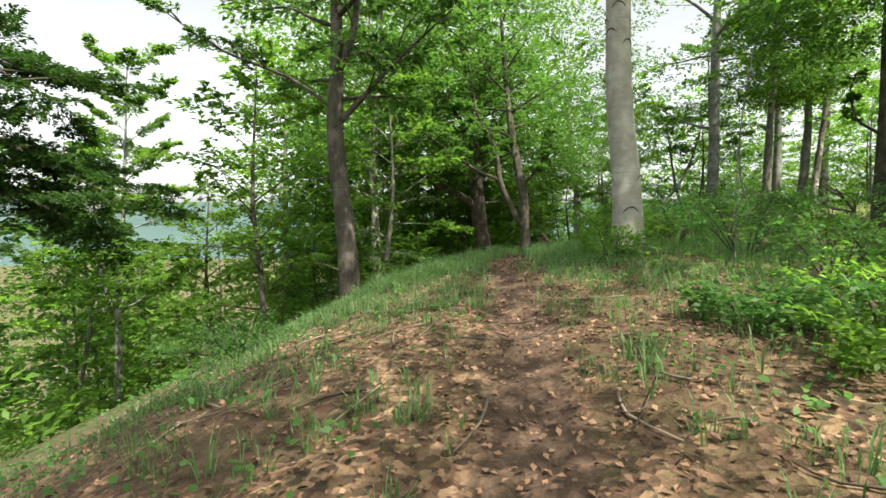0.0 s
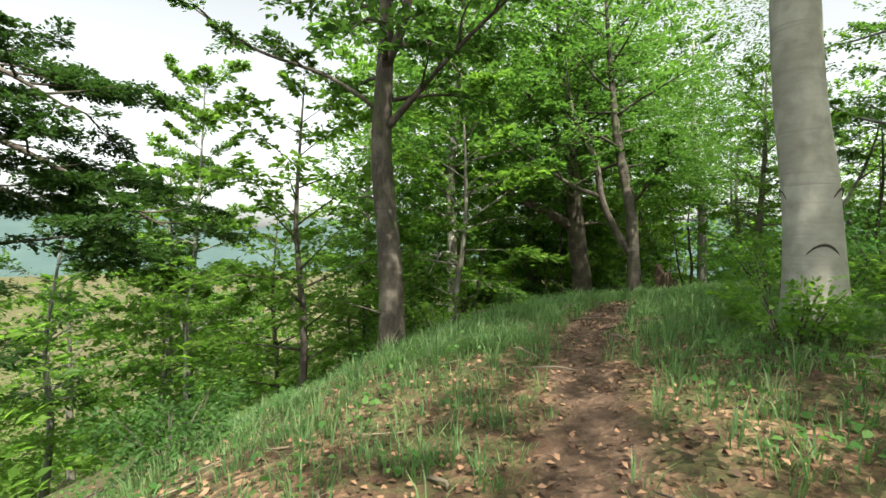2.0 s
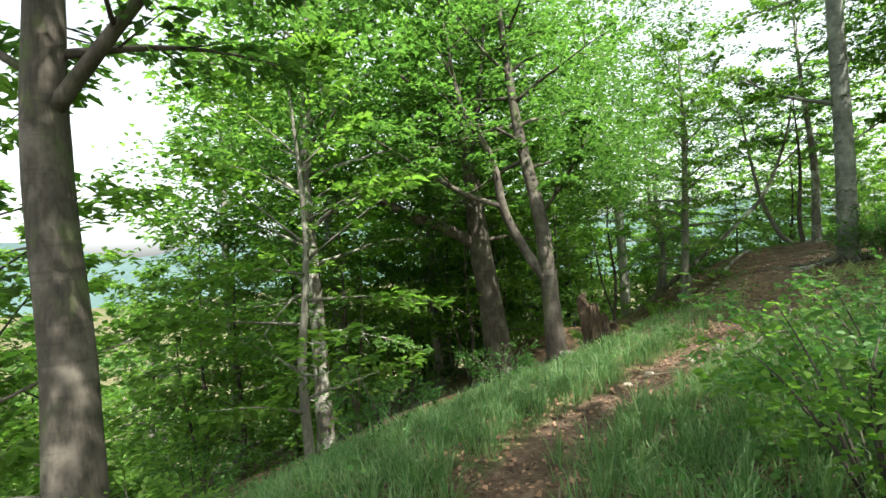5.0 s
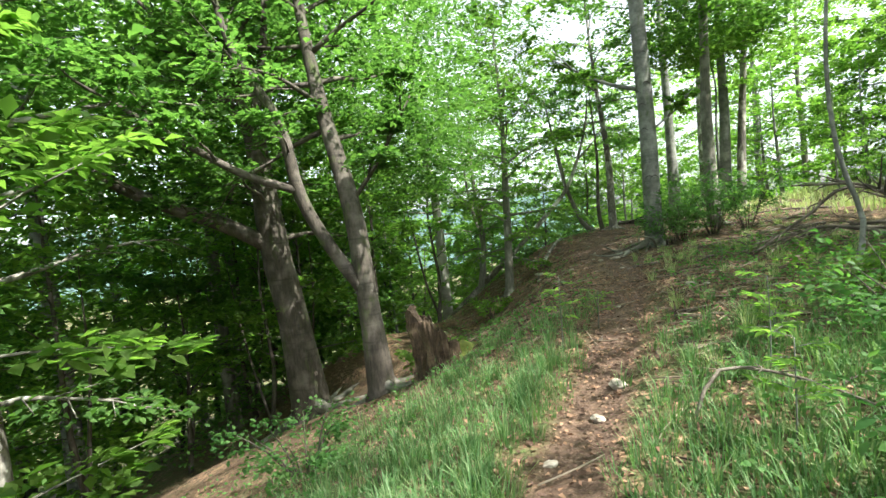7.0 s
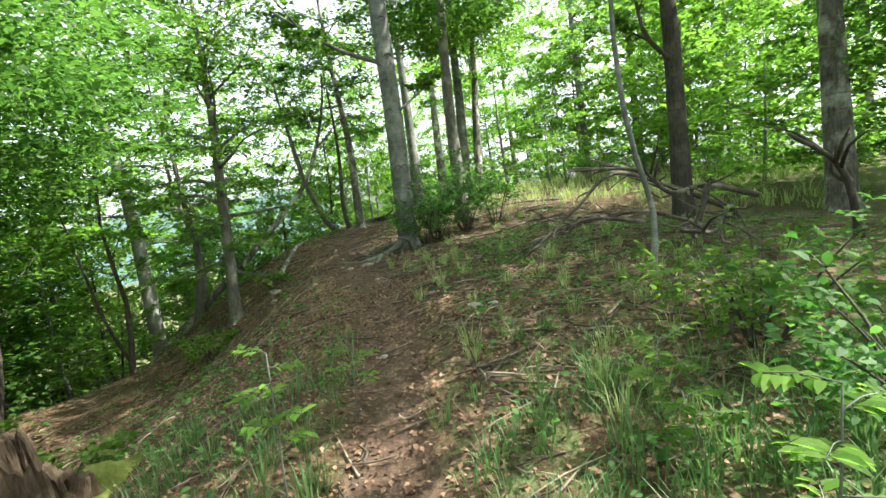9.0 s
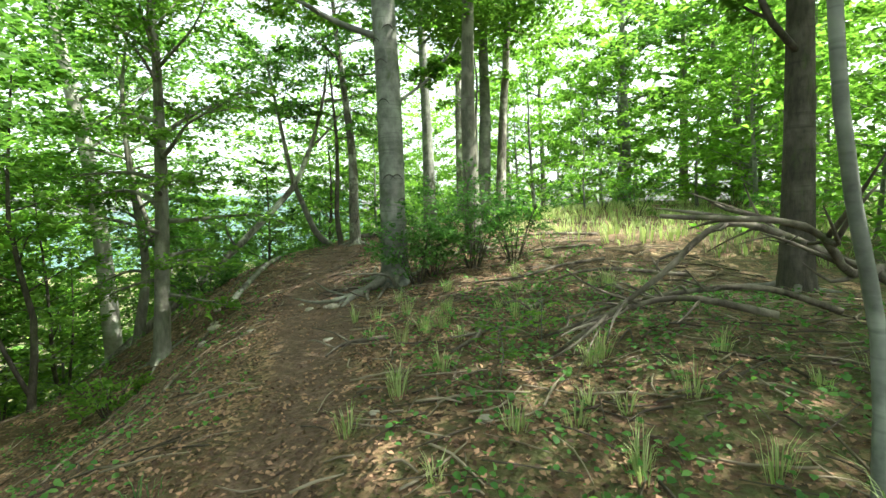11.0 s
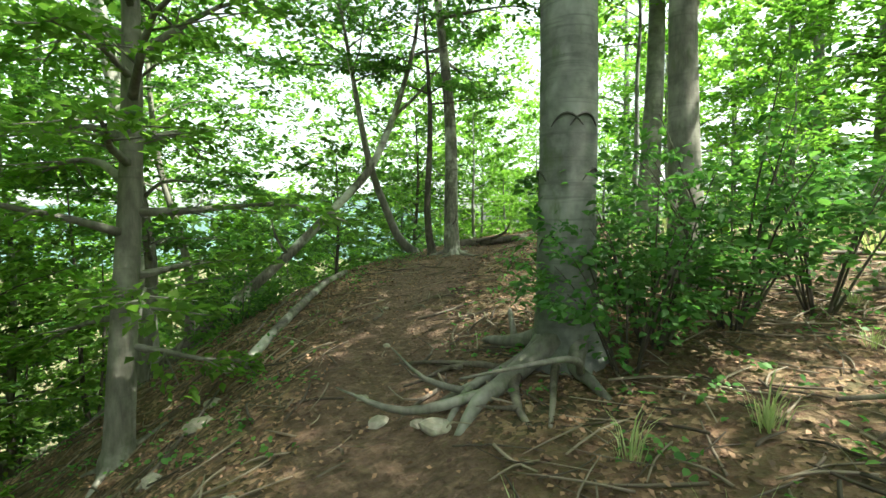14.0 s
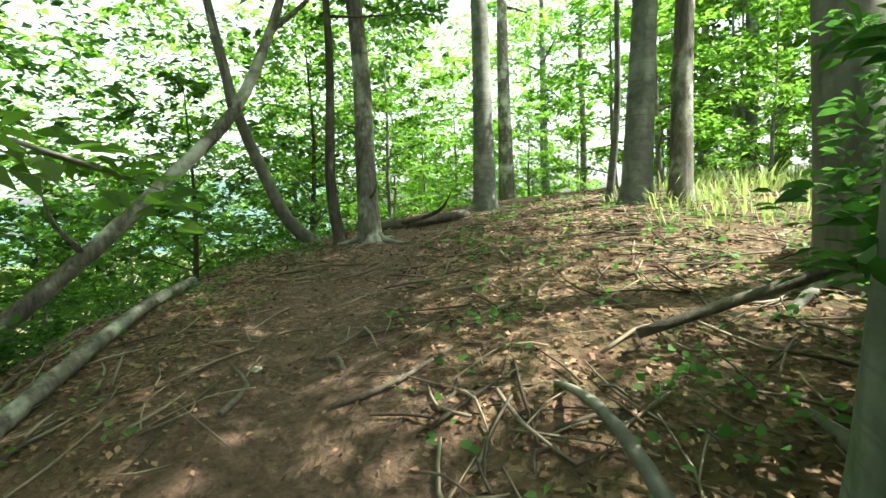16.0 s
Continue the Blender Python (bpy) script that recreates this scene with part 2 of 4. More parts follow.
def axis_lines(lo, hi, step, far, grow=1.16):
    core = list(np.arange(lo, hi + step / 2, step))
    k, v = step, hi
    while v < far:
        k *= grow
        v += k
        core.append(v)
    k, v = step, lo
    while v > -far:
        k *= grow
        v -= k
        core.insert(0, v)
    return np.array(core)


def mesh_of(name, verts, faces, mat, smooth=True):
    me = bpy.data.meshes.new(name)
    me.from_pydata([tuple(v) for v in verts], [], faces)
    me.materials.append(mat)
    if smooth:
        me.polygons.foreach_set("use_smooth", np.ones(len(me.polygons), bool))
    me.update()
    return me


def quads_mesh(name, verts, mat, sides=4):
    """Many loose faces of the same number of corners, from an array of corners."""
    verts = np.asarray(verts, np.float32).reshape(-1, 3)
    nf = len(verts) // sides
    me = bpy.data.meshes.new(name)
    me.vertices.add(len(verts)); me.vertices.foreach_set("co", verts.ravel())
    me.loops.add(len(verts)); me.loops.foreach_set("vertex_index", np.arange(len(verts), dtype=np.int32))
    me.polygons.add(nf); me.polygons.foreach_set("loop_start", np.arange(0, len(verts), sides, dtype=np.int32))
    me.materials.append(mat)
    me.update(calc_edges=True)
    me.validate()
    return me


XS, YS = axis_lines(-5, 20, 0.3, 900), axis_lines(-1, 31, 0.3, 900)
GX, GY = np.meshgrid(XS, YS)
GZ = ground(GX.ravel(), GY.ravel())
nx, ny = len(XS), len(YS)
cells = [(j * nx + i, j * nx + i + 1, (j + 1) * nx + i + 1, (j + 1) * nx + i) for j in range(ny - 1) for i in range(nx - 1)]
floor_mesh = mesh_of("ground", np.stack([GX.ravel(), GY.ravel(), GZ], 1), cells, GROUND)
GD, _, GS = trail(GX.ravel(), GY.ravel())
half = 0.32 + 0.08 * np.clip((GY.ravel() - 15) / 3, 0, 1) + 0.5 * np.clip((GY.ravel() - 20) / 4, 0, 1)
at = floor_mesh.attributes.new("trodden", "FLOAT", "POINT")
at.data.foreach_set("value", np.clip(1.3 - np.abs(GD) / (half * 1.2), 0, 1.0).astype(np.float32))
at = floor_mesh.attributes.new("growth", "FLOAT", "POINT")
at.data.foreach_set("value", np.clip(np.clip(0.3 + (GY.ravel() - 4) * 0.22, 0.3, 1.25) - np.clip(GY.ravel() - 12, 0, 9) / 8 + np.clip(np.abs(GD) - 9, 0, 6) / 5, 0.30, 1.6).astype(np.float32))
tagged(new("ground", floor_mesh), "leaf-strewn forest floor with a trodden earth path", "ground", kind="structure")


# ---- makers ----
rng = np.random.default_rng(7)


def tube(points, radii, sides=8, wobble=0.0, r=rng, step=0.35):
    """A tapered, closed tube through points. Returns corners and faces."""
    pts = smooth_line([(*p, q) for p, q in zip(points, radii)], step)
    p, rad = pts[:, :3], np.maximum(pts[:, 3], 0.002)
    t = np.gradient(p, axis=0)
    t /= np.linalg.norm(t, axis=1)[:, None] + 1e-9
    ref = np.where(np.abs(t[:, 2:3]) > 0.9, np.array([[1.0, 0, 0]]), np.array([[0, 0, 1.0]]))
    ref = np.tile(np.array([[1.0, 0.0, 0.0]]), (len(t), 1)) if np.abs(t[:, 2]).mean() > 0.6 else ref * 0 + np.array([[0, 0, 1.0]])
    u = np.cross(t, ref); u /= np.linalg.norm(u, axis=1)[:, None] + 1e-9
    v = np.cross(t, u)
    a = np.arange(sides) / sides * 2 * np.pi
    k = 1 + wobble * r.normal(size=(len(p), sides))
    ring = p[:, None] + rad[:, None, None] * k[..., None] * (np.cos(a)[None, :, None] * u[:, None] + np.sin(a)[None, :, None] * v[:, None])
    verts = ring.reshape(-1, 3)
    m = len(p)
    faces = [(i * sides + j, i * sides + (j + 1) % sides, (i + 1) * sides + (j + 1) % sides, (i + 1) * sides + j) for i in range(m - 1) for j in range(sides)]
    faces += [tuple(range(sides))[::-1], tuple((m - 1) * sides + j for j in range(sides))]
    return verts, faces


class Heap:
    """Gathers tubes of one part into one mesh."""
    def __init__(self):
        self.v, self.f, self.n = [], [], 0

    def add(self, vf):
        self.v.append(vf[0])
        self.f += [tuple(i + self.n for i in f) for f in vf[1]]
        self.n += len(vf[0])

    def mesh(self, name, mat):
        return mesh_of(name, np.concatenate(self.v), self.f, mat)


def unit(v):
    return v / (np.linalg.norm(v, axis=-1, keepdims=True) + 1e-9)


def leaf_faces(pos, axis, size, r, tilt=0.35, wide=0.54, six=False):
    """Leaves as small pointed blades round the given places."""
    n = len(pos)
    up = unit(np.array([0, 0, 1.0]) + r.normal(0, tilt, (n, 3)))
    ax = unit(axis - (axis * up).sum(1, keepdims=True) * up)
    side = np.cross(up, ax)
    s = (size * r.uniform(0.65, 1.25, n))[:, None]
    fold = up * s * 0.10
    if six:
        return np.stack([pos, pos + ax * s * 0.28 + side * s * wide * 0.42 + fold, pos + ax * s * 0.68 + side * s * wide * 0.40 + fold, pos + ax * s - fold * 0.8,
                         pos + ax * s * 0.68 - side * s * wide * 0.40 + fold, pos + ax * s * 0.28 - side * s * wide * 0.42 + fold], 1)
    return np.stack([pos, pos + ax * s * 0.5 + side * s * wide * 0.5 + fold, pos + ax * s - fold, pos + ax * s * 0.5 - side * s * wide * 0.5 + fold], 1)


def spray(start, way, length, count, size, r, six=False, tilt=0.35):
    """A flat fan of leaves along a branchlet and its side twigs."""
    u = r.uniform(0.08, 1, count)
    flat = unit(np.array([-way[1], way[0], 0.0]))
    w = (r.uniform(-1, 1, count) * (0.42 * length * (1.05 - u * 0.75)))
    pos = start + way * (u * length)[:, None] + flat * w[:, None] + np.array([0, 0, 1.0]) * (r.normal(0, 0.035 * length + 0.02, count) - 0.10 * length * u * u)[:, None]
    ax = way[None] + flat[None] * np.sign(w)[:, None] * r.uniform(0.2, 1.2, count)[:, None]
    return leaf_faces(pos, unit(ax), size, r, tilt, six=six)


def limb(heap, leaves, start, way, length, radius, r, twigs=6, per=30, size=0.11, droop=0.15, sides=5, six=False, bare=0.25, fine=True):
    """A side branch: a bent tube, twigs off it and fans of leaves on them."""
    way = unit(np.array(way, float))
    pts, d = [np.array(start, float)], way.copy()
    for k in range(4):
        d = unit(d + r.normal(0, 0.16, 3) + np.array([0, 0, -droop * 0.5 + 0.10 * (k == 0)]))
        pts.append(pts[-1] + d * length / 4)
    keep = slice(None, None, 1 if fine else 2)
    heap.add(tube(pts[keep], [radius, radius * 0.75, radius * 0.5, radius * 0.3, radius * 0.12][keep], sides if fine else 3, 0.0, r, max(0.3, length / 6) if fine else 9))
    line = smooth_line(pts, length / 16)
    for k in range(twigs):
        u = bare + (1 - bare) * (k + 0.6) / twigs
        i = min(int(u * (len(line) - 1)), len(line) - 2)
        t = unit(line[i + 1] - line[i])
        flat = unit(np.array([-t[1], t[0], 0]))
        w = unit(t * r.uniform(0.5, 1.0) + flat * (1 if k % 2 else -1) * r.uniform(0.5, 1.0) + np.array([0, 0, r.normal(0, 0.16)]))
        ln = length * r.uniform(0.28, 0.48) * (1.15 - 0.6 * u)
        if fine:
            heap.add(tube([line[i], line[i] + w * ln + np.array([0, 0, -0.06 * ln])], [radius * 0.3, 0.004], 3, 0, r, ln))
        leaves.append(spray(line[i], w, ln * 1.15, per, size, r, six))
    leaves.append(spray(line[int(len(line) * 0.7)], unit(line[-1] - line[-3]), length * 0.38, per, size, r, six))


def tree(axis, r, crown_from=4.0, branches=18, spread=3.5, twigs=6, per=30, size=0.12, bark=None, leaf=None, extra=(), name="beech_tree",
         label="", group="", sides=12, flare=0.35, roots=0, low=0.1, marks=0, tilt_up=0.9, bare_stubs=0, round_crown=True, fine=True):
    """A tree: trunk with flared foot, limbs and a leafy crown. axis: (x, y, z, radius) from foot to tip, world places."""
    ax = [np.array(a[:3], float) for a in axis]
    foot = ax[0].copy()
    loc = [a - foot for a in ax]
    rad = [a[3] for a in axis]
    trunk, wood, under, leaves = Heap(), Heap(), Heap(), []
    pts = [loc[0] - np.array([0, 0, 0.35])] + [loc[0] + (loc[1] - loc[0]) * u for u in (0.0, 0.06, 0.2)] + loc[1:]
    rr = [rad[0] * (1 + flare * 1.5), rad[0] * (1 + flare), rad[0] * (1 + flare * 0.45), rad[0] * (1 + flare * 0.1)] + rad[1:]
    trunk.add(tube(pts, rr, sides, 0.012 if sides > 8 else 0.0, r, 0.3 if fine else 1.2))
    line = smooth_line([(*p, q) for p, q in zip(loc, rad)], 0.25)
    for k in range(roots):
        a = k / roots * 2 * math.pi + r.uniform(-0.4, 0.4)
        ln = rad[0] * r.uniform(2.2, 4.2)
        w = np.array([math.cos(a), math.sin(a), 0])
        bend = np.array([-w[1], w[0], 0]) * r.uniform(-0.4, 0.4)
        q = []
        for u, hz in ((0.5, 0.38), (0.9, 0.18), (1.6, 0.05), (2.6, 0.0), (3.6, -0.10)):
            e = w * rad[0] * u * ln / (rad[0] * 3.4) * 1.2 + bend * rad[0] * u * u * 0.35
            g = gz(foot[0] + e[0], foot[1] + e[1]) - foot[2]
            q.append(np.array([e[0], e[1], g + hz * rad[0] * 1.6]))
        under.add(tube(q, [rad[0] * 0.42, rad[0] * 0.30, rad[0] * 0.22, rad[0] * 0.15, rad[0] * 0.05], 7, 0.03, r, 0.15))
    hs = line[:, 2]
    top = hs[-1]
    for k in range(branches):
        u = (k + r.uniform(0.1, 0.9)) / branches
        z = crown_from + (top - crown_from) * u
        i = int(np.argmin(np.abs(hs - z)))
        a = k * 2.399 + r.uniform(-0.5, 0.5)
        shape = (math.sin(math.pi * min(1, 0.22 + 0.78 * u)) ** 0.7) if round_crown else 1 - 0.75 * u
        ln = spread * (0.25 + 0.75 * shape) * r.uniform(0.7, 1.2)
        el = low + tilt_up * u + r.uniform(-0.12, 0.12)
        limb(wood, leaves, line[i, :3], (math.cos(a), math.sin(a), el), ln, min(line[i, 3] * 0.5, 0.02 + ln * 0.016), r, twigs, per, size, fine=fine)
    for e in extra:
        e(trunk, wood, leaves, foot, line)
    for k in range(bare_stubs):
        i = int(r.integers(len(line) // 12, len(line) // 3))
        a = r.uniform(0, 6.28)
        w = np.array([math.cos(a), math.sin(a), r.uniform(-0.3, 0.6)])
        ln = r.uniform(0.5, 1.3)
        p = line[i, :3]
        wood.add(tube([p, p + w * ln * 0.5, p + w * ln + r.normal(0, 0.1, 3)], [0.028, 0.02, 0.006], 5, 0, r, 0.3))
    ob = new(name)
    ob.matrix_world = Matrix.Translation(foot)
    for part, heap in (("trunk", trunk), ("branches", wood), ("roots", under)):
        if heap.n:
            o = new(part, heap.mesh(part, BARK if part == "roots" else bark or BARK))
            o.parent = ob
            if part == "branches":
                tagged(o, kind="stuff")
    if leaves:
        o = new("crown", quads_mesh("crown", np.concatenate(leaves), leaf or LEAF))
        o.parent = ob
        tagged(o, kind="stuff")
    if marks:
        sc = Heap()
        for k in range(marks):
            i = int(r.integers(3, min(len(line) - 1, 26)))
            a = r.uniform(0, 6.28)
            c, q = line[i, :3], line[i, 3] * 1.012
            arc = [c + q * np.array([math.cos(a + t), math.sin(a + t), 0]) + np.array([0, 0, 0.10 * (1 - (t / 0.55) ** 2) * q / 0.25]) for t in (-0.55, -0.3, 0, 0.3, 0.55)]
            sc.add(tube(arc, [0.004, 0.010, 0.013, 0.010, 0.004], 5, 0, r, 0.06))
        o = tagged(new("branch_scars", sc.mesh("branch_scars", SCAR)), kind="stuff")
        o.parent = ob
    return tagged(ob, label or "grey beech tree with green leafy crown", "tree", group)


def side_limb(points, radii, twigs=10, per=52, size=0.15, subs=5, sub_len=1.6, sides=8):
    """A hand-placed main limb (world places) with leafy side branches towards its tip."""
    def put(trunk, wood, leaves, foot, line):
        q = [np.array(p, float) - foot for p in points]
        trunk.add(tube(q, radii, sides, 0.02, rng, 0.3))
        ln = smooth_line(q, 0.2)
        for k in range(subs):
            i = int(len(ln) * (0.3 + 0.68 * k / max(1, subs))) 
            t = unit(ln[min(i + 2, len(ln) - 1)] - ln[i - 1])
            f = unit(np.array([-t[1], t[0], 0])) * (1 if k % 2 else -1)
            limb(wood, leaves, ln[i], t * 0.5 + f + np.array([0, 0, rng.uniform(0.0, 0.5)]), sub_len * rng.uniform(0.7, 1.3), 0.03, rng, max(3, twigs // 2), per, size)
    return put


def up(x, y, top, r0, r1, lean=(0, 0), z=None, bend=0.12, n=4, seed=0):
    """A nearly straight trunk axis from the ground up."""
    r = np.random.default_rng(int(abs(x * 31 + y * 17) * 10) + seed)
    z = gz(x, y) if z is None else z
    out = []
    for k in range(n + 1):
        u = k / n
        b = r.normal(0, bend, 2) * (0 < k)
        out.append((x + lean[0] * u + b[0], y + lean[1] * u + b[1], z + (top - z) * u, r0 + (r1 - r0) * u))
    return out


# ---- the trees beside the path ----
def R(k):
    return np.random.default_rng(k)


# pale beech on the right of the path's start
tree([(3.28, 8.36, gz(3.28, 8.36), 0.27), (3.26, 8.48, 2.2, 0.245), (3.12, 8.62, 4.2, 0.22), (3.1, 8.8, 9.0, 0.17), (3.2, 8.9, 15.0, 0.06)], R(1), 5.4, 20, 4.4, 6, 34, 0.22,
     BARK_PALE, LEAF, flare=0.45, marks=16, sides=18, label="pale smooth-barked beech tree beside the path")
# dark leaning beech below the path, shade put into its bark colour
tree([(-2.30, 11.75, gz(-2.3, 11.75) - 0.1, 0.27), (-2.50, 12.0, 1.4, 0.235), (-2.78, 12.2, 3.6, 0.215), (-2.75, 12.3, 6.0, 0.16), (-2.9, 12.6, 10.0, 0.09), (-2.8, 12.7, 13.0, 0.04)], R(2), 5.2, 20, 3.4, 6, 38, 0.19,
     BARK_DARK, LEAF, (side_limb([(-2.75, 12.2, 3.9), (-2.2, 12.2, 4.5), (-1.2, 12.3, 5.6), (0.2, 12.6, 7.0)], [0.09, 0.075, 0.05, 0.02], subs=6),
                       side_limb([(-2.75, 12.2, 5.2), (-2.3, 12.2, 6.3), (-2.1, 12.2, 8.5)], [0.12, 0.10, 0.05], subs=4),
                       side_limb([(-2.75, 12.2, 4.3), (-3.8, 11.9, 5.0), (-5.4, 11.6, 5.6), (-6.6, 11.4, 6.4)], [0.05, 0.04, 0.03, 0.015], subs=6, sub_len=1.1, size=0.10)),
     flare=0.3, roots=3, sides=14, bare_stubs=2, label="beech with shade-darkened bark leaning over the slope")
# slender beech with dead lower twigs
tree([(-2.9, 20.4, gz(-2.9, 20.4), 0.23), (-3.0, 20.5, 1.2, 0.19), (-3.1, 20.5, 4.2, 0.16), (-2.75, 20.3, 8.5, 0.10), (-2.7, 20.3, 13.5, 0.03)], R(3), 3.0, 26, 3.4, 6, 36, 0.19,
     BARK_SPOT, LEAF, bare_stubs=6, sides=12, label="slender beech tree with patchy lichen bark and dead twigs")
# old thick tree with a long low limb
tree([(2.2, 24.1, gz(2.2, 24.1) - 0.1, 0.50), (1.95, 24.0, 0.2, 0.40), (1.65, 23.9, 2.4, 0.36), (1.45, 23.8, 5.2, 0.25), (0.9, 23.8, 9.0, 0.13), (0.6, 23.8, 13.0, 0.04)], R(4), 4.6, 22, 4.0, 6, 36, 0.20,
     BARK_DARK, LEAF, (side_limb([(1.7, 23.9, 2.2), (0.6, 23.6, 2.9), (-0.9, 23.2, 3.6), (-2.4, 22.9, 4.5), (-3.6, 22.6, 4.5)], [0.22, 0.19, 0.15, 0.10, 0.04], subs=9, sub_len=2.0),
                       side_limb([(1.5, 23.8, 4.8), (0.6, 23.4, 6.6), (-0.6, 23.0, 8.0)], [0.13, 0.10, 0.04], subs=6, sub_len=1.8),
                       side_limb([(1.5, 23.8, 5.4), (1.9, 23.5, 7.2), (2.2, 23.2, 9.5)], [0.14, 0.10, 0.04], subs=5, sub_len=1.8)),
     flare=0.4, roots=4, sides=16, label="old thick dark tree with a long low crooked limb")
# forked beech at the brow, its shade put into the darker bark colour
tree([(3.52, 20.05, gz(3.52, 20.05) - 0.05, 0.27), (3.42, 20.15, 1.0, 0.21), (3.3, 20.3, 2.9, 0.19), (2.95, 21.2, 5.4, 0.15), (2.75, 22.0, 8.0, 0.11), (2.4, 22.4, 12.5, 0.03)], R(5), 4.8, 20, 3.4, 6, 38, 0.18,
     BARK_DARK, LEAF, (side_limb([(3.40, 20.15, 1.2), (2.85, 20.2, 2.1), (2.35, 20.25, 3.2), (2.1, 20.3, 4.6), (1.35, 20.5, 6.2), (1.0, 20.7, 8.5)], [0.14, 0.13, 0.12, 0.10, 0.07, 0.02], subs=7, sub_len=1.8),
                  side_limb([(2.3, 20.25, 3.3), (1.3, 20.1, 3.7), (0.1, 19.9, 4.5), (-0.9, 19.8, 5.2)], [0.08, 0.07, 0.05, 0.02], subs=6, sub_len=1.5),
                  side_limb([(3.3, 20.3, 3.0), (3.9, 20.1, 3.8), (4.6, 19.9, 5.0)], [0.05, 0.04, 0.015], subs=5, sub_len=1.2)),
     flare=0.35, roots=4, sides=14, label="forked grey beech standing on the brow of the slope")
# young tree on the slope by the later path
tree([(9.28, 26.05, gz(9.28, 26.05), 0.155), (9.42, 26.15, 1.4, 0.14), (9.6, 26.35, 3.4, 0.12), (9.7, 26.4, 6.0, 0.08), (9.7, 26.5, 9.5, 0.02)], R(6), 1.3, 34, 2.6, 6, 36, 0.145,
     BARK, LEAF_LIGHT, roots=3, sides=10, label="young grey beech with low leafy branches on the slope")
tree(up(9.6, 29.6, 8.0, 0.13, 0.02, (0.3, 0.3)), R(61), 1.5, 20, 2.4, 6, 30, 0.15, BARK, LEAF, label="young beech with low leafy branches")
tree(up(10.6, 31.8, 9.0, 0.11, 0.02, (-0.4, 0.2)), R(62), 2.2, 18, 2.4, 6, 30, 0.16, BARK, LEAF, label="young beech on the slope")
# big smooth beech whose roots cross the path
BX, BY = 12.63, 22.57
BZ = gz(BX, BY)
tree([(BX, BY, BZ, 0.285), (BX, BY, 2.2, 0.255), (BX + 0.02, BY, 5.0, 0.235), (BX, BY + 0.1, 10.0, 0.19), (BX, BY, 18.0, 0.05)], R(7), 7.5, 18, 4.5, 6, 26, 0.24,
     BARK_GREY, LEAF_LIGHT, (side_limb([(BX, BY, 5.9), (BX - 0.9, BY + 0.8, 6.4), (BX - 2.2, BY + 1.6, 7.4)], [0.07, 0.05, 0.015], subs=5),
                             side_limb([(BX, BY, 4.6), (BX + 0.8, BY - 0.5, 5.3), (BX + 1.2, BY - 0.8, 6.0)], [0.035, 0.025, 0.01], subs=2, sub_len=0.7)),
     flare=0.38, roots=2, marks=24, sides=20, label="large smooth grey beech with spreading roots and branch scars")
# trees round the far end of the path
tree(up(19.15, 25.75, 17, 0.23, 0.05, (0.3, 0.1)), R(8), 7, 14, 3.6, 6, 30, 0.24, BARK_GREY, LEAF_LIGHT, label="straight grey beech, one of a close pair", sides=14, fine=False)
tree(up(19.25, 25.1, 16, 0.17, 0.04, (0.9, -0.2)), R(9), 6, 12, 3.2, 6, 30, 0.24, BARK_SPOT, LEAF_LIGHT, label="mottled beech, one of a close pair", sides=12, fine=False)
tree(up(19.5, 26.35, 9, 0.075, 0.02), R(10), 4, 12, 1.8, 5, 26, 0.17, BARK_GREY, LEAF_LIGHT, label="thin grey pole of a young beech", sides=8)
tree(up(21.0, 30.3, 18, 0.28, 0.06, (-0.2, 0)), R(11), 6.5, 16, 4.0, 6, 30, 0.25, BARK_GREY, LEAF_LIGHT, label="tall straight grey beech", sides=14, fine=False, roots=4)
tree(up(26.5, 33.4, 18, 0.30, 0.06), R(12), 7, 14, 4.0, 6, 30, 0.25, BARK_SPOT, LEAF_LIGHT, label="tall beech with white-flecked bark", sides=12, fine=False)
tree([(16.1, 28.95, gz(16.1, 28.95), 0.19), (16.2, 29.1, 2.6, 0.17), (16.5, 29.5, 5.0, 0.14), (16.3, 29.8, 9.0, 0.08), (16.2, 30, 13, 0.02)], R(13), 4.6, 16, 2.8, 6, 24, 0.20,
     BARK_SPOT, LEAF, roots=5, sides=12, bare_stubs=3, label="beech with peeling pale bark at the path's edge")
tree([(15.75, 29.3, gz(15.75, 29.3), 0.10), (15.7, 29.4, 2.6, 0.085), (15.9, 29.5, 5.0, 0.06), (15.8, 29.6, 8.0, 0.02)], R(14), 3.5, 12, 2.0, 5, 26, 0.17, BARK_DARK, LEAF, sides=8, label="thin dark stem beside a beech")
tree([(15.8, 30.2, gz(15.8, 30.2), 0.12), (15.35, 30.25, 2.0, 0.11), (15.0, 30.35, 2.9, 0.095), (14.75, 30.4, 3.6, 0.085), (14.6, 30.6, 4.7, 0.075), (14.2, 30.9, 8.0, 0.03)], R(15), 4.2, 14, 2.2, 6, 28, 0.17,
     BARK, LEAF, sides=10, label="crooked young tree curving over the slope")
tree(up(14.95, 16.45, 17, 0.20, 0.06, (0.4, 0.1)), R(16), 7.0, 13, 4.4, 6, 30, 0.26, BARK_DARK, LEAF_LIGHT, (side_limb([(14.9, 16.5, 4.6), (14.3, 16.8, 5.2), (14.1, 16.9, 6.6)], [0.05, 0.04, 0.015], subs=3, sub_len=0.9),),
     label="dark rough-barked tree behind fallen branches", sides=14, fine=False, roots=4)
tree(up(16.4, 13.9, 17, 0.25, 0.06, (0.7, 0.2)), R(17), 7.0, 12, 4.4, 6, 30, 0.26, BARK_SPOT, LEAF_LIGHT, label="tall mottled beech in the sun", sides=14, fine=False)
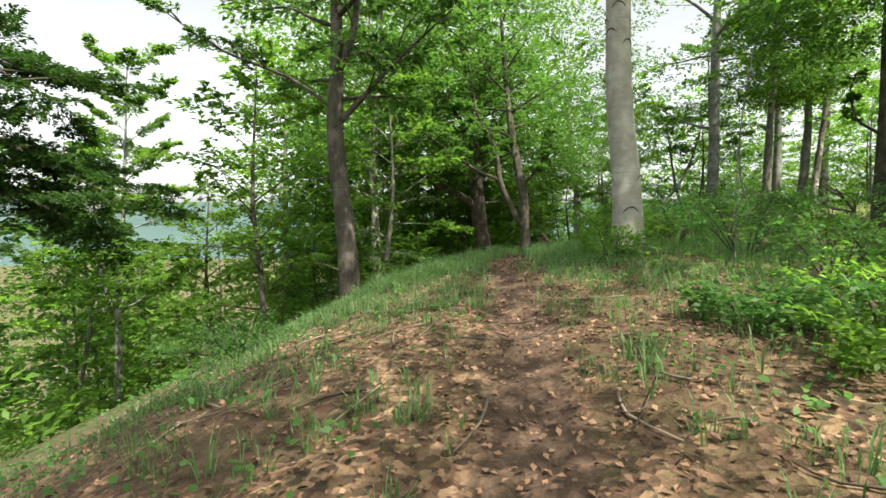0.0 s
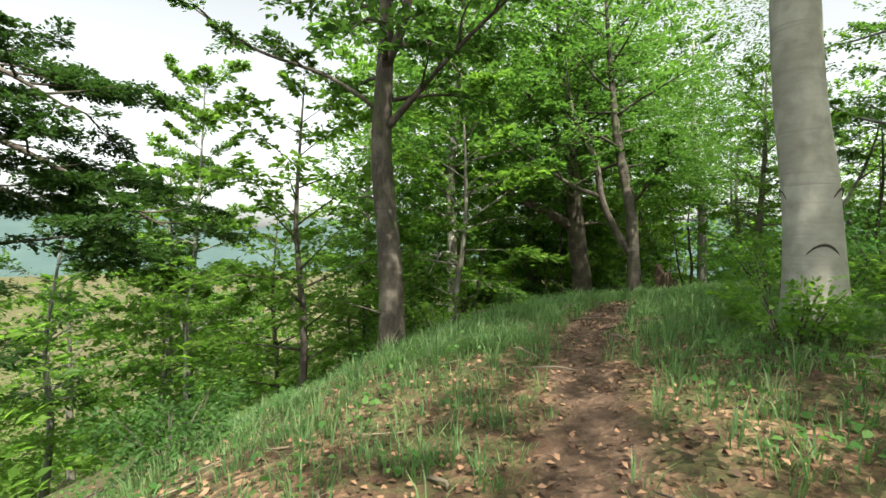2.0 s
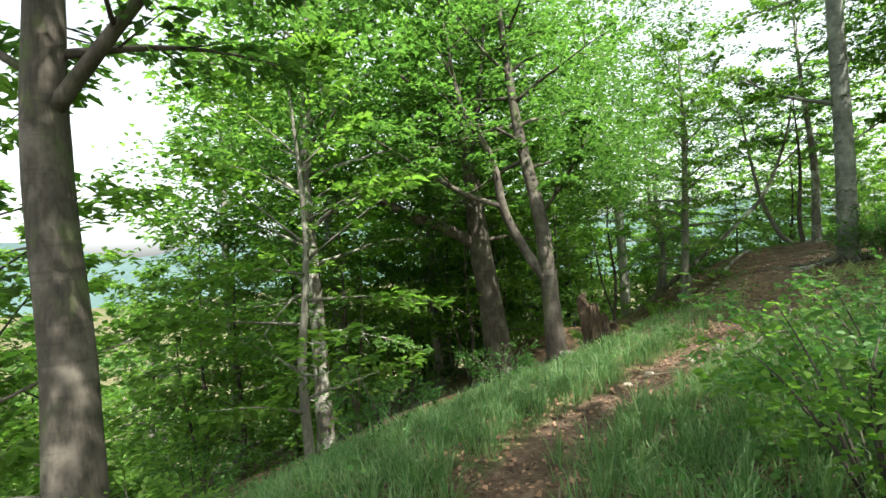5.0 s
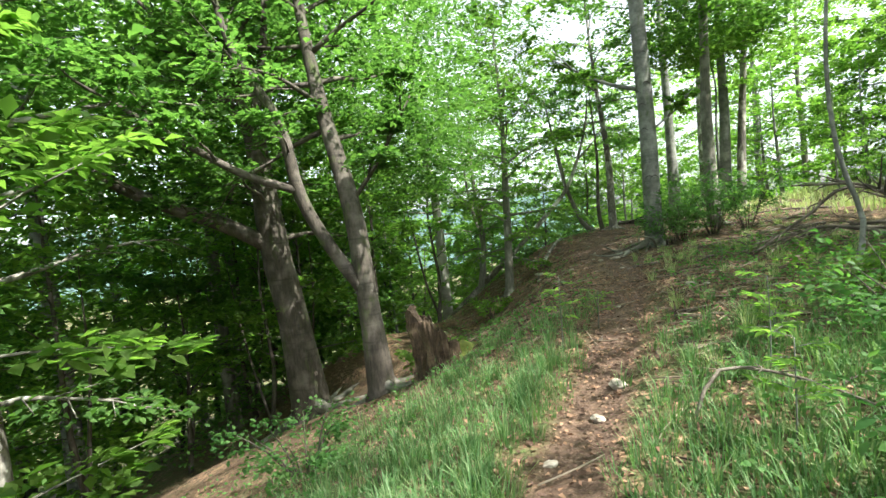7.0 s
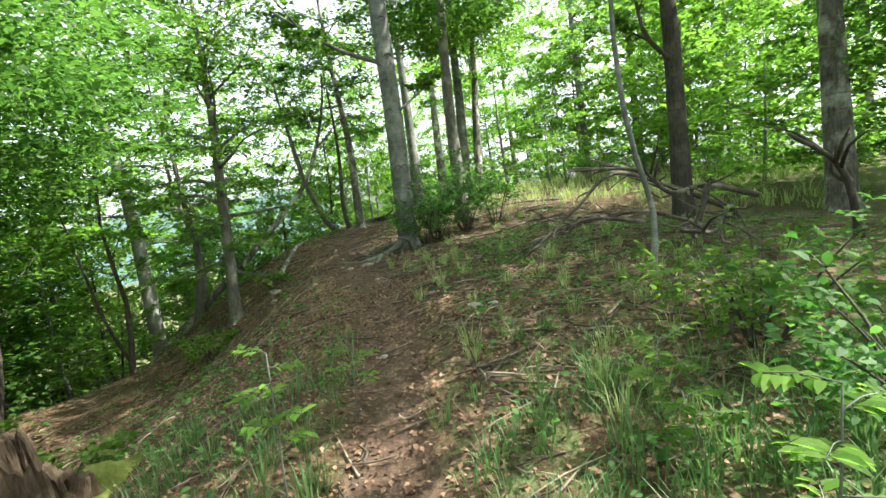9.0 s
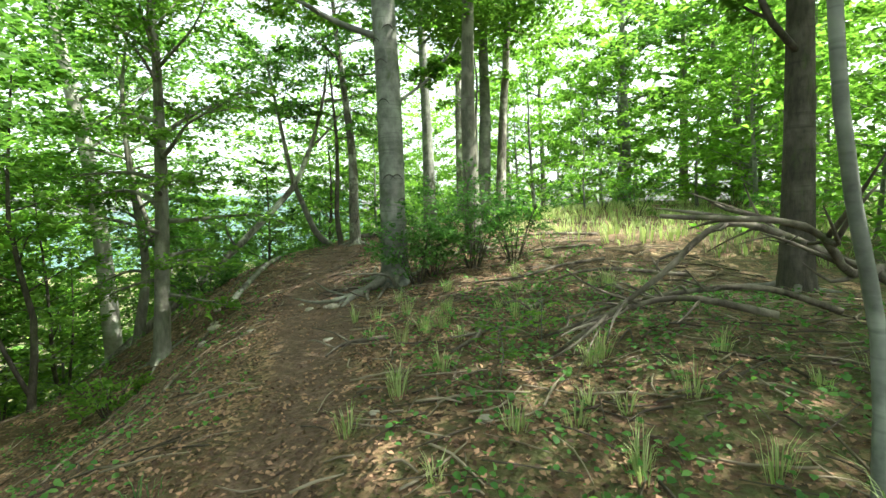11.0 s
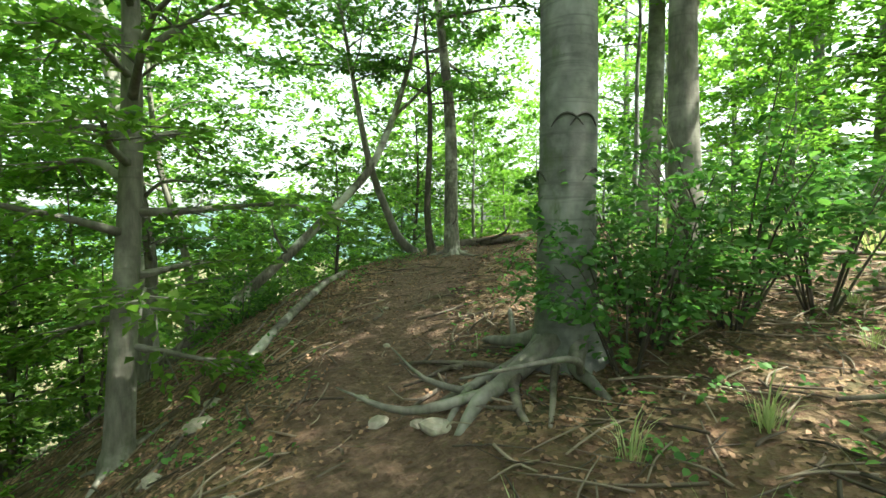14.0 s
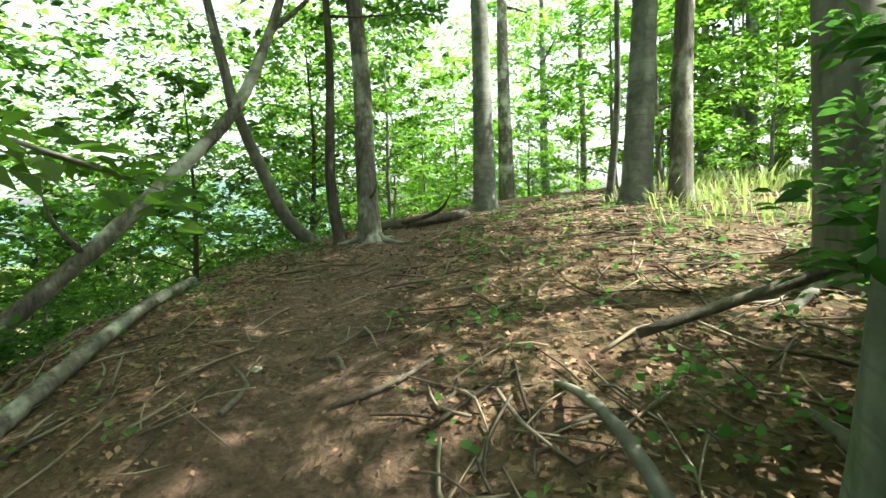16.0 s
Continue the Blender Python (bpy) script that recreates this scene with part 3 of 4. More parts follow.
tree([(9.55, 15.35, gz(9.55, 15.35), 0.042), (9.85, 15.4, 1.9, 0.036), (9.62, 15.55, 3.0, 0.032), (9.6, 15.6, 4.6, 0.026), (9.9, 15.5, 7.5, 0.01)], R(18), 4.6, 10, 1.6, 5, 26, 0.15,
     BARK_GREY, LEAF_LIGHT, sides=8, label="thin bent young tree among fallen branches")
tree([(10.2, 36.3, gz(10.2, 36.3), 0.30), (10.0, 36.3, 4.0, 0.25), (9.4, 36.3, 9.0, 0.18), (9.2, 36.2, 15.0, 0.05)], R(19), 6, 14, 3.6, 6, 30, 0.24, BARK_PALE, LEAF, label="pale beech trunk down the slope", sides=12, fine=False)
# rough-barked beech behind the big one
tree(up(15.4, 22.9, 16, 0.21, 0.05, (0.2, 0.3)), R(24), 7.5, 9, 3.4, 6, 30, 0.22, BARK, LEAF_LIGHT,
     (side_limb([(15.4, 22.9, 2.0), (15.9, 22.6, 2.4), (16.6, 22.3, 2.6)], [0.03, 0.02, 0.008], subs=3, sub_len=0.8),), label="rough dark-barked tree beside the path", sides=14, roots=3, fine=False)
# slope trees seen beyond the path's start
tree([(-13.0, 18.4, gz(-13.0, 18.4), 0.15), (-12.7, 18.1, -3.0, 0.12), (-12.5, 17.9, -1.6, 0.10), (-12.4, 18.2, 2.0, 0.07), (-12.3, 18.5, 7.6, 0.015)], R(20), -1.4 + 5.8, 36, 3.2, 6, 85, 0.165, BARK_GREY, LEAF_LIGHT,
     (side_limb([(-12.6, 18.0, -2.2), (-13.2, 18.1, -1.0), (-13.5, 18.2, 1.0), (-13.6, 18.2, 4.0)], [0.08, 0.07, 0.05, 0.015], subs=8, sub_len=1.3),), label="young forked beech in bright leaf down the slope", round_crown=False)
tree(up(-15.5, 19.6, 2.5, 0.12, 0.015, (0.6, 0.3)), R(21), 3.2, 20, 2.3, 6, 30, 0.18, BARK, LEAF_LIGHT, label="young beech down the slope")
tree(up(-17.4, 16.4, 3.0, 0.14, 0.015, (1.0, 0)), R(22), 3.5, 20, 2.6, 6, 30, 0.18, BARK_GREY, LEAF, label="young beech down the slope")
# low dark boughs hanging in from the left of the start, shade in their leaf colour
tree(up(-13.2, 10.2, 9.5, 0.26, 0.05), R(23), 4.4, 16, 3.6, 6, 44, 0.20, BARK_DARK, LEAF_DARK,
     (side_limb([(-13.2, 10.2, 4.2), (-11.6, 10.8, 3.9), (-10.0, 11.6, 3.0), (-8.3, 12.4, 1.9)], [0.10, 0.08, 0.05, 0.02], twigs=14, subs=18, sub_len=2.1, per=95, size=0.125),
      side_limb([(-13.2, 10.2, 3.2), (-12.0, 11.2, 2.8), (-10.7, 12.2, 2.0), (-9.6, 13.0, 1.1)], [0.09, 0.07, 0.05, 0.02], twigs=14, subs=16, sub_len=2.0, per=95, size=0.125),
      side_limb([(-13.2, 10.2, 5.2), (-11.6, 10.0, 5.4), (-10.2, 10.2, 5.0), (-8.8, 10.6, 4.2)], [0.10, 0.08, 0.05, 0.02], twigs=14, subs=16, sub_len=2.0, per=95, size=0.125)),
     label="tree with shade-darkened boughs drooping over the slope")

# ---- the wood all round: stock trees set out again and again ----
CAM = smooth_line([eye for _, eye, _, _ in PATH], 0.4)
KEEP = [(o.location.x, o.location.y) for o in bpy.data.objects if o.type == "EMPTY"]


def stock(kind, k):
    r = R(100 + k)
    if kind == "bright":
        return tree([(0, 0, 0, 0.09), (0.1, 0.1, 2.2, 0.075), (0.05, 0.2, 4.2, 0.05), (0.1, 0.2, 7.6, 0.015)], r, 0.6, 21, 2.7, 6, 18, 0.235, BARK_GREY, LEAF_LIGHT,
                    label="young beech in bright yellow-green leaf", group="bright young trees by the clearing", sides=6, fine=False)
    if kind == "tall":
        return tree([(0, 0, 0, 0.24), (0.05, 0.1, 4, 0.21), (0.2, 0.0, 9, 0.15), (0.1, 0.2, 16.5, 0.03)], r, 5.0, 16, 4.2, 6, 27, 0.30, (BARK_GREY, BARK, BARK_SPOT)[k % 3], (LEAF, LEAF_LIGHT, LEAF)[k % 3],
                    label="tall slim beech in the wood", group="trees of the wood", sides=10, fine=False)
    # understorey and thin slope trees take the lighter leaf to look sunlit
    if kind == "under":
        return tree([(0, 0, 0, 0.10), (0.15, 0.1, 2.2, 0.085), (0.05, 0.3, 4.5, 0.06), (0.2, 0.2, 8.2, 0.015)], r, 0.9, 21, 2.6, 6, 18, 0.235, (BARK_DARK, BARK)[k % 2], LEAF_LIGHT,
                    label="understorey beech with tiered leafy branches", group="young trees of the wood", sides=7, fine=False)
    if kind == "leggy":
        return tree([(0, 0, 0, 0.09), (0.3, 0.1, 2.4, 0.075), (0.1, 0.3, 5.0, 0.05), (0.4, 0.1, 9.0, 0.015)], r, 2.8, 15, 2.5, 6, 20, 0.22, BARK_DARK, LEAF_LIGHT,
                    (lambda t, w, l, f, ln: t.add(tube([(0.05, 0.02, 0.3), (-0.35, 0.3, 2.0), (-0.7, 0.35, 4.0), (-1.0, 0.6, 6.5)], [0.06, 0.05, 0.035, 0.01], 6)),),
                    label="dark thin-stemmed young tree on the slope", group="thin trees of the slope", sides=7, fine=False)
    return tree([(0, 0, 0, 0.22), (0, 0.1, 5, 0.18), (0.1, 0, 13, 0.03)], r, 0.8, 19, 3.6, 4, 15, 0.56, BARK, (LEAF_LIGHT, LEAF)[k % 2],
                label="beech tree far off in the wood", group="far trees of the wood", sides=5, fine=False)


def clear(x, y, gap, others, own):
    if min((CAM[:, 0] - x) ** 2 + (CAM[:, 1] - y) ** 2) < gap * gap:
        return False
    return all((x - a) ** 2 + (y - b) ** 2 > own * own for a, b in others)


def plant(kind, count, box, rule, gap, own, kinds=2, seed=0, size=(0.85, 1.2)):
    r = R(500 + seed)
    protos = [stock(kind, k) for k in range(kinds)]
    used, made, tries = list(KEEP), 0, 0
    while made < count and tries < 9000:
        tries += 1
        x, y = r.uniform(box[0], box[2]), r.uniform(box[1], box[3])
        d = float(trail(x, y)[0][0])
        if not rule(x, y, d) or not clear(x, y, gap, used, own):
            continue
        used.append((x, y))
        s = r.uniform(*size)
        m = Matrix.Translation((x, y, gz(x, y) - 0.05)) @ Matrix.Rotation(r.uniform(0, 6.28), 4, "Z") @ Matrix.Diagonal((s, s, s * r.uniform(0.9, 1.15), 1))
        if made < kinds:
            protos[made].matrix_world = m
        else:
            p = protos[made % kinds]
            c = copy_thing(p, Matrix.Identity(4))
            c.matrix_world = m
        made += 1


def view_gap(x, y):
    """The opening to the valley, seen from the start of the path."""
    a = math.degrees(math.atan2(-(x - 0.5), y - 2.0))
    return 26 < a < 40 and math.hypot(x, y) > 16


plant("tall", 9, (4, -14, 40, 46), lambda x, y, d: 5.0 < d < 34 and not (13 < x < 30 and 12 < y < 32) and not (5 < x < 22 and y < 13), 5.0, 3.6, 3, 1)
# sun-side trees added to lay dappled shade on the grass
plant("tall", 3, (8, 1, 20, 11), lambda x, y, d: d > 7, 5, 3.4, 2, 10)
plant("tall", 10, (-11, 23, 14, 44), lambda x, y, d: -24 < d < -6 and x < 5 and not view_gap(x, y), 7, 3.2, 2, 2, (0.9, 1.1))
plant("tall", 4, (27, 20, 40, 44), lambda x, y, d: True, 9, 4.0, 2, 13, (0.9, 1.1))
# unseen trees behind the start, added for the shade they cast
plant("tall", 5, (-8, -16, 10, -4), lambda x, y, d: abs(d) > 2.2, 4.0, 3.4, 2, 3)
plant("bright", 12, (2, 24, 15, 44), lambda x, y, d: -22 < d < -9, 5.5, 2.2, 2, 15, (0.7, 1.05))
plant("under", 22, (-20, 7, 8, 42), lambda x, y, d: -26 < d < -6.0 and not (y < 13 and x > -15), 5.5, 2.2, 2, 4)
plant("under", 9, (9, 31.5, 20, 44), lambda x, y, d: abs(d) > 4.5, 6.5, 2.2, 2, 11, (0.55, 0.95))
plant("bright", 30, (20, 17, 36, 42), lambda x, y, d: abs(d) > 2.0 and (x > 24 or y > 31), 7, 2.2, 2, 14, (0.5, 1.0))
plant("leggy", 18, (-8, 19, 9, 42), lambda x, y, d: -17 < d < -6 and not (x > -1 and y < 24), 5.0, 1.5, 2, 5, (0.7, 1.0))
plant("bright", 9, (12, -2, 30, 16), lambda x, y, d: d > 9, 7, 2.4, 2, 6, (0.55, 0.95))
plant("far", 24, (-50, 14, 20, 75), lambda x, y, d: d < -20 or (y > 44 and d < 12), 18, 3.8, 2, 7, (0.9, 1.4))
plant("far", 18, (35, -8, 60, 62), lambda x, y, d: True, 18, 4.0, 1, 8, (0.9, 1.4))
plant("far", 6, (-30, -36, 12, -14), lambda x, y, d: True, 12, 4.5, 2, 9, (0.9, 1.3))

# ---- leafage of the wood, too deep to count ----
def leafage(count, box, rule, rise, seed, size, per, mat, label, low=0.3, clear_of=81):
    """Tiers of flat leafy sprays filling the wood behind the nearer trees."""
    r = R(seed)
    out, made = [], 0
    while made < count:
        x, y = r.uniform(box[0], box[2], 2000), r.uniform(box[1], box[3], 2000)
        d, _, _ = trail(x, y)
        gap = ((CAM[None, :, 0] - x[:, None]) ** 2 + (CAM[None, :, 1] - y[:, None]) ** 2).min(1)
        g = ground(x, y)
        for i in range(2000):
            if made >= count:
                break
            top = rise(x[i], y[i], d[i])
            if gap[i] < clear_of or not rule(x[i], y[i], d[i]):
                continue
            h = low + r.uniform(0, 1) ** 1.15 * top
            z = g[i] + h
            if noise.noise(Vector((x[i] * 0.33, y[i] * 0.33, z * 0.75))) < -0.12:
                continue
            a = r.uniform(0, 6.283)
            out.append(spray(np.array([x[i], y[i], z]), unit(np.array([math.cos(a), math.sin(a), r.normal(0.05, 0.15)])), r.uniform(0.9, 1.9), per, size, r))
            made += 1
    o = new("woodland_foliage", quads_mesh("woodland_foliage", np.concatenate(out), mat))
    return tagged(o, label, "foliage", kind="stuff")


leafage(1900, (20, 12, 38, 46), lambda x, y, d: abs(d) > 2.5 and (x > 25 or y > 31), lambda x, y, d: 12.0, 401, 0.26, 15, LEAF_LIGHT, "bright yellow-green leaves of the sunny wood")
leafage(1900, (4, 31, 24, 46), lambda x, y, d: abs(d) > 2.5 and (x > 12 or d < -11), lambda x, y, d: 14.0, 402, 0.25, 15, LEAF, "green leaves of the wood beyond the path")
leafage(1700, (-24, 14, 7, 40), lambda x, y, d: -26 < d < -7 and not (x > -3 and y < 26), lambda x, y, d: 5.5 if view_gap(x, y) else 8.5, 403, 0.24, 15, LEAF_LIGHT, "green leaves of the wood on the slope")
leafage(700, (8, 4, 26, 18), lambda x, y, d: d > 9.5, lambda x, y, d: 5.0, 404, 0.24, 15, LEAF_LIGHT, "bright leaves of the wood beyond the clearing")
leafage(2300, (-7, 18, 7, 31), lambda x, y, d: -16 < d < -4 and not view_gap(x, y), lambda x, y, d: 8.0, 405, 0.22, 15, LEAF, "green leaf canopy over the brow of the slope", 7.0, 36)
# two canopies added on the sun side to throw dappled shade on the path
leafage(330, (11, 8, 21, 19), lambda x, y, d: d > 4 and y < 16, lambda x, y, d: 6.0, 406, 0.24, 15, LEAF, "green leaf canopy added over the clearing's edge for shade", 7.0, 16)
leafage(220, (4, 8, 14, 18), lambda x, y, d: d > 3, lambda x, y, d: 5.0, 407, 0.24, 13, LEAF, "green leaf canopy added high by the path for shade", 8.0, 4)

leafage(1500, (-9, 19, 6, 34), lambda x, y, d: -15 < d < -6 and not view_gap(x, y) and not (x > -3 and y < 26), lambda x, y, d: 6.5, 408, 0.17, 15, LEAF, "green leaves of the thicket on the slope", 0.6, 64)
leafage(800, (5, 22, 20, 35), lambda x, y, d: d > 2.5, lambda x, y, d: 8.0, 409, 0.19, 15, LEAF_LIGHT, "light green leaf canopy over the path's end", 5.5, 16)
# leaves above the view, added to dapple the first stretch with shade
leafage(260, (0, -7, 13, 11), lambda x, y, d: d > 0.5 and noise.noise(Vector((x * 0.7, y * 0.7, 3.0))) > 0.08, lambda x, y, d: 4.0, 411, 0.20, 15, LEAF, "unseen leaf canopy added to shade the path's start", 8.0, 4)

# the sun on these distant crowns is partly in their lighter leaf colour
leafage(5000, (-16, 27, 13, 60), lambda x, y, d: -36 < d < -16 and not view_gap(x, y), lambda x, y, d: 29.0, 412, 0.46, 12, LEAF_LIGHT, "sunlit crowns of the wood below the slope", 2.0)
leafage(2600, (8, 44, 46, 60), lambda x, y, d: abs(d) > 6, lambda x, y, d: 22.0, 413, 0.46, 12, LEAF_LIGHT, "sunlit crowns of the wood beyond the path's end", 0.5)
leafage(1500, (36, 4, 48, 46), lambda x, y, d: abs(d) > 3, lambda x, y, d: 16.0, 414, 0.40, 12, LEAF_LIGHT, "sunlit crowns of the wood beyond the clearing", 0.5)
leafage(1450, (4, 12, 18, 27), lambda x, y, d: d > 1.5 and not (x > 15.5 and y < 20), lambda x, y, d: 7.0, 415, 0.19, 15, LEAF, "green leaf canopy between the tall trunks", 6.0, 9)
leafage(3000, (-70, 2, -7, 44), lambda x, y, d: d < -8.5, lambda x, y, d: 3.6, 416, 0.30, 14, LEAF_LIGHT, "green thicket covering the slope", 0.1)
leafage(1300, (7, 7, 22, 24), lambda x, y, d: d > 6 and x + y > 22 and y < 14, lambda x, y, d: 9.0, 417, 0.20, 15, LEAF, "green leaves among the trees beside the path", 2.5)

leafage(750, (3, 23, 13, 36), lambda x, y, d: -12 < d < -2.5, lambda x, y, d: 7.0, 418, 0.19, 15, LEAF, "green leaf canopy above the slope", 8.0, 16)

leafage(650, (4.5, 16.5, 9.5, 24), lambda x, y, d: -8 < d < -1.2, lambda x, y, d: 4.0, 419, 0.13, 16, LEAF, "leafy boughs reaching over the brow", 4.0, 12)

# out-of-view sprays, added to keep sun off the leaning beech and brow grass
leafage(300, (-2, 3, 5, 10), lambda x, y, d: noise.noise(Vector((x * 0.6, y * 0.6, 9.0))) > -0.1, lambda x, y, d: 4.0, 420, 0.19, 15, LEAF, "unseen leaf canopy added to shade the first rise", 9.0, 0)

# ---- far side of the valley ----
# no air haze here: the distance haze is mixed into the hills' base colour
HILL = plain_mat("hazed_far_hills", (0.045, 0.085, 0.085), (0.07, 0.12, 0.115), 0.02, 1.0, 0.0)
hv, hf = [], []
for i in range(81):
    a = radians(-35 + i * 2.0)
    for j, (q, h) in enumerate(((330, -30), (420, 0), (520, 20 + 9 * math.sin(i * 0.31) + 5 * math.sin(i * 0.83)), (700, -30))):
        hv.append((-q * math.sin(a), q * math.cos(a), h))
for i in range(80):
    hf += [(i * 4 + j, i * 4 + j + 1, i * 4 + j + 5, i * 4 + j + 4) for j in range(3)]
tagged(new("backdrop", mesh_of("backdrop", hv, hf, HILL)), "wooded hills across the valley, blue-green haze in their colour", "hill", kind="structure")


# ---- shrubs, herbs and grass ----
def shrub(x, y, r, stems=8, height=1.2, spread=0.9, per=26, size=0.075, leaf=None, label="", name="shrub", lean=(0, 0)):
    z = gz(x, y)
    wood, leaves = Heap(), []
    for k in range(stems):
        a = k * 2.399 + r.uniform(-0.5, 0.5)
        tip = np.array([math.cos(a) * spread * r.uniform(0.4, 1.0) + lean[0], math.sin(a) * spread * r.uniform(0.4, 1.0) + lean[1], height * r.uniform(0.55, 1.05)])
        b = np.array([math.cos(a) * 0.08, math.sin(a) * 0.08, -0.08])
        mid = (b + tip) / 2 + np.array([0, 0, 0.12 * height])
        wood.add(tube([b, mid, tip], [0.014, 0.009, 0.003], 4, 0, r, 0.4))
        for u in (0.35, 0.55, 0.75, 0.92):
            p = b + (mid - b) * min(1, u * 2) if u < 0.5 else mid + (tip - mid) * (u - 0.5) * 2
            w = unit(np.array([math.cos(a + r.uniform(-1.4, 1.4)), math.sin(a + r.uniform(-1.4, 1.4)), r.uniform(-0.1, 0.4)]))
            leaves.append(spray(p, w, 0.45 * height ** 0.5, per, size, r, True, 0.45))
    ob = new(name)
    ob.location = (x, y, z)
    for part, me in (("stems", wood.mesh("stems", BARK_DARK)), ("foliage", quads_mesh("foliage", np.concatenate(leaves), leaf or SHRUB_LEAF, 6))):
        o = new(part, me)
        o.parent = ob
        if part == "foliage":
            tagged(o, kind="stuff")
    return tagged(ob, label or "low leafy green shrub on the forest floor", "shrub", "shrubs beside the path")


shrub(BX + 0.65, BY - 0.45, R(31), 16, 1.5, 0.95, 40, 0.09, SHRUB_LEAF, "beech shoots crowding round the big trunk", "sucker_shoots")
shrub(BX + 0.1, BY - 0.55, R(32), 10, 1.2, 0.75, 34, 0.085, SHRUB_LEAF, "beech shoots at the foot of the big trunk", "sucker_shoots")
shrub(BX + 1.5, BY - 0.75, R(33), 16, 2.0, 1.25, 34, 0.095, SHRUB_LEAF, "beech shoots behind the big trunk", "sucker_shoots")
shrub(BX + 2.3, BY - 1.2, R(34), 12, 1.7, 1.1, 30, 0.095, SHRUB_LEAF, "spreading beech shoots behind the big trunk", "sucker_shoots")
for k, (x, y, h, sp) in enumerate([(2.7, 2.5, 0.35, 0.6), (3.5, 2.3, 0.4, 0.6), (2.5, 3.7, 0.3, 0.45), (3.8, 3.9, 0.45, 0.7), (3.1, 3.2, 0.45, 0.7), (4.2, 5.0, 0.8, 0.8), (3.6, 10.1, 0.9, 0.7), (4.0, 10.9, 1.0, 0.8), (4.6, 7.2, 1.0, 0.9), (2.75, 7.6, 0.5, 0.5), (4.6, 9.4, 1.2, 0.8), (4.9, 11.6, 0.9, 0.8),
                                   (3.8, 9.2, 0.9, 0.7), (5.6, 12.0, 0.9, 0.9), (6.9, 13.2, 0.9, 0.8), (7.9, 14.1, 0.8, 0.7), (6.2, 10.4, 1.2, 1.0), (-2.9, 6.8, 0.5, 0.6), (-1.2, 11.2, 0.6, 0.5), (0.2, 14.2, 0.9, 0.7),
                                   (2.0, 16.4, 0.7, 0.7), (4.6, 20.4, 0.6, 0.6), (-3.5, 15.4, 1.2, 0.9), (7.5, 9.0, 1.3, 1.0), (5.8, 6.2, 1.0, 0.9), (8.2, 11.8, 1.0, 0.9), (-4.9, 9.4, 1.0, 0.9), (8.2, 25.2, 0.7, 0.6), (11.2, 28.9, 0.8, 0.7),
                                   (24.0, 22.5, 1.6, 1.3), (26.5, 25.0, 1.8, 1.4), (29.0, 20.5, 1.7, 1.4), (22.5, 17.5, 1.4, 1.2), (13.8, 33.0, 1.6, 1.3), (16.5, 33.5, 1.6, 1.3), (18.5, 33.0, 1.4, 1.2)]):
    shrub(x, y, R(40 + k), 10, h, sp, 30 if y < 17 else 20, 0.066 if y < 17 else 0.10, SHRUB_LEAF if k % 3 else LEAF_LIGHT)


def sapling(x, y, height, r):
    """A thin young stem carrying feathered leaves of paired leaflets."""
    z = gz(x, y)
    wood, leaves = Heap(), []
    tip = np.array([r.normal(0, 0.06), r.normal(0, 0.06), height])
    wood.add(tube([(0, 0, -0.06), tip * 0.5 + r.normal(0, 0.02, 3), tip], [0.007, 0.005, 0.003], 5, 0, r, 0.2))
    for k in range(7):
        a = k * 2.399 + r.uniform(-0.3, 0.3)
        base = tip * (0.45 + 0.55 * k / 6)
        way = unit(np.array([math.cos(a), math.sin(a), r.uniform(0.1, 0.5)]))
        ln = r.uniform(0.16, 0.26)
        end = base + way * ln + np.array([0, 0, -0.04])
        wood.add(tube([base, (base + end) / 2 + np.array([0, 0, 0.015]), end], [0.003, 0.002, 0.001], 3, 0, r, 0.2))
        u = np.repeat(np.linspace(0.25, 1.0, 7), 2)
        side = np.tile([1.0, -1.0], 7)
        flat = unit(np.array([-way[1], way[0], 0.0]))
        pos = base + (end - base) * u[:, None]
        leaves.append(leaf_faces(pos, unit(flat[None] * side[:, None] + way[None] * 0.45), np.full(14, 0.075), r, 0.2, 0.4, True))
    ob = new("sapling")
    ob.location = (x, y, z)
    for part, me in (("stem", wood.mesh("stem", BARK_GREY)), ("foliage", quads_mesh("foliage", np.concatenate(leaves), LEAF_LIGHT, 6))):
        o = new(part, me)
        o.parent = ob
        if part == "foliage":
            tagged(o, kind="stuff")
    return tagged(ob, "young sapling with pale feathered leaves in the grass", "sapling", "saplings in the grass")


for k, (x, y, h) in enumerate([(10.7, 17.9, 0.5), (10.3, 14.7, 0.8), (8.0, 14.3, 0.6), (6.1, 16.5, 0.55), (6.9, 14.5, 0.4), (7.2, 13.4, 0.45), (5.2, 16.0, 0.95), (9.6, 13.3, 0.9), (6.4, 14.1, 0.35),
                               (9.7, 17.7, 0.5), (4.9, 12.9, 0.7), (5.6, 13.6, 0.9), (4.1, 11.6, 0.6), (3.4, 7.3, 0.6), (3.9, 6.3, 0.7), (2.5, 5.9, 0.4)]):
    sapling(x, y, h, R(700 + k))


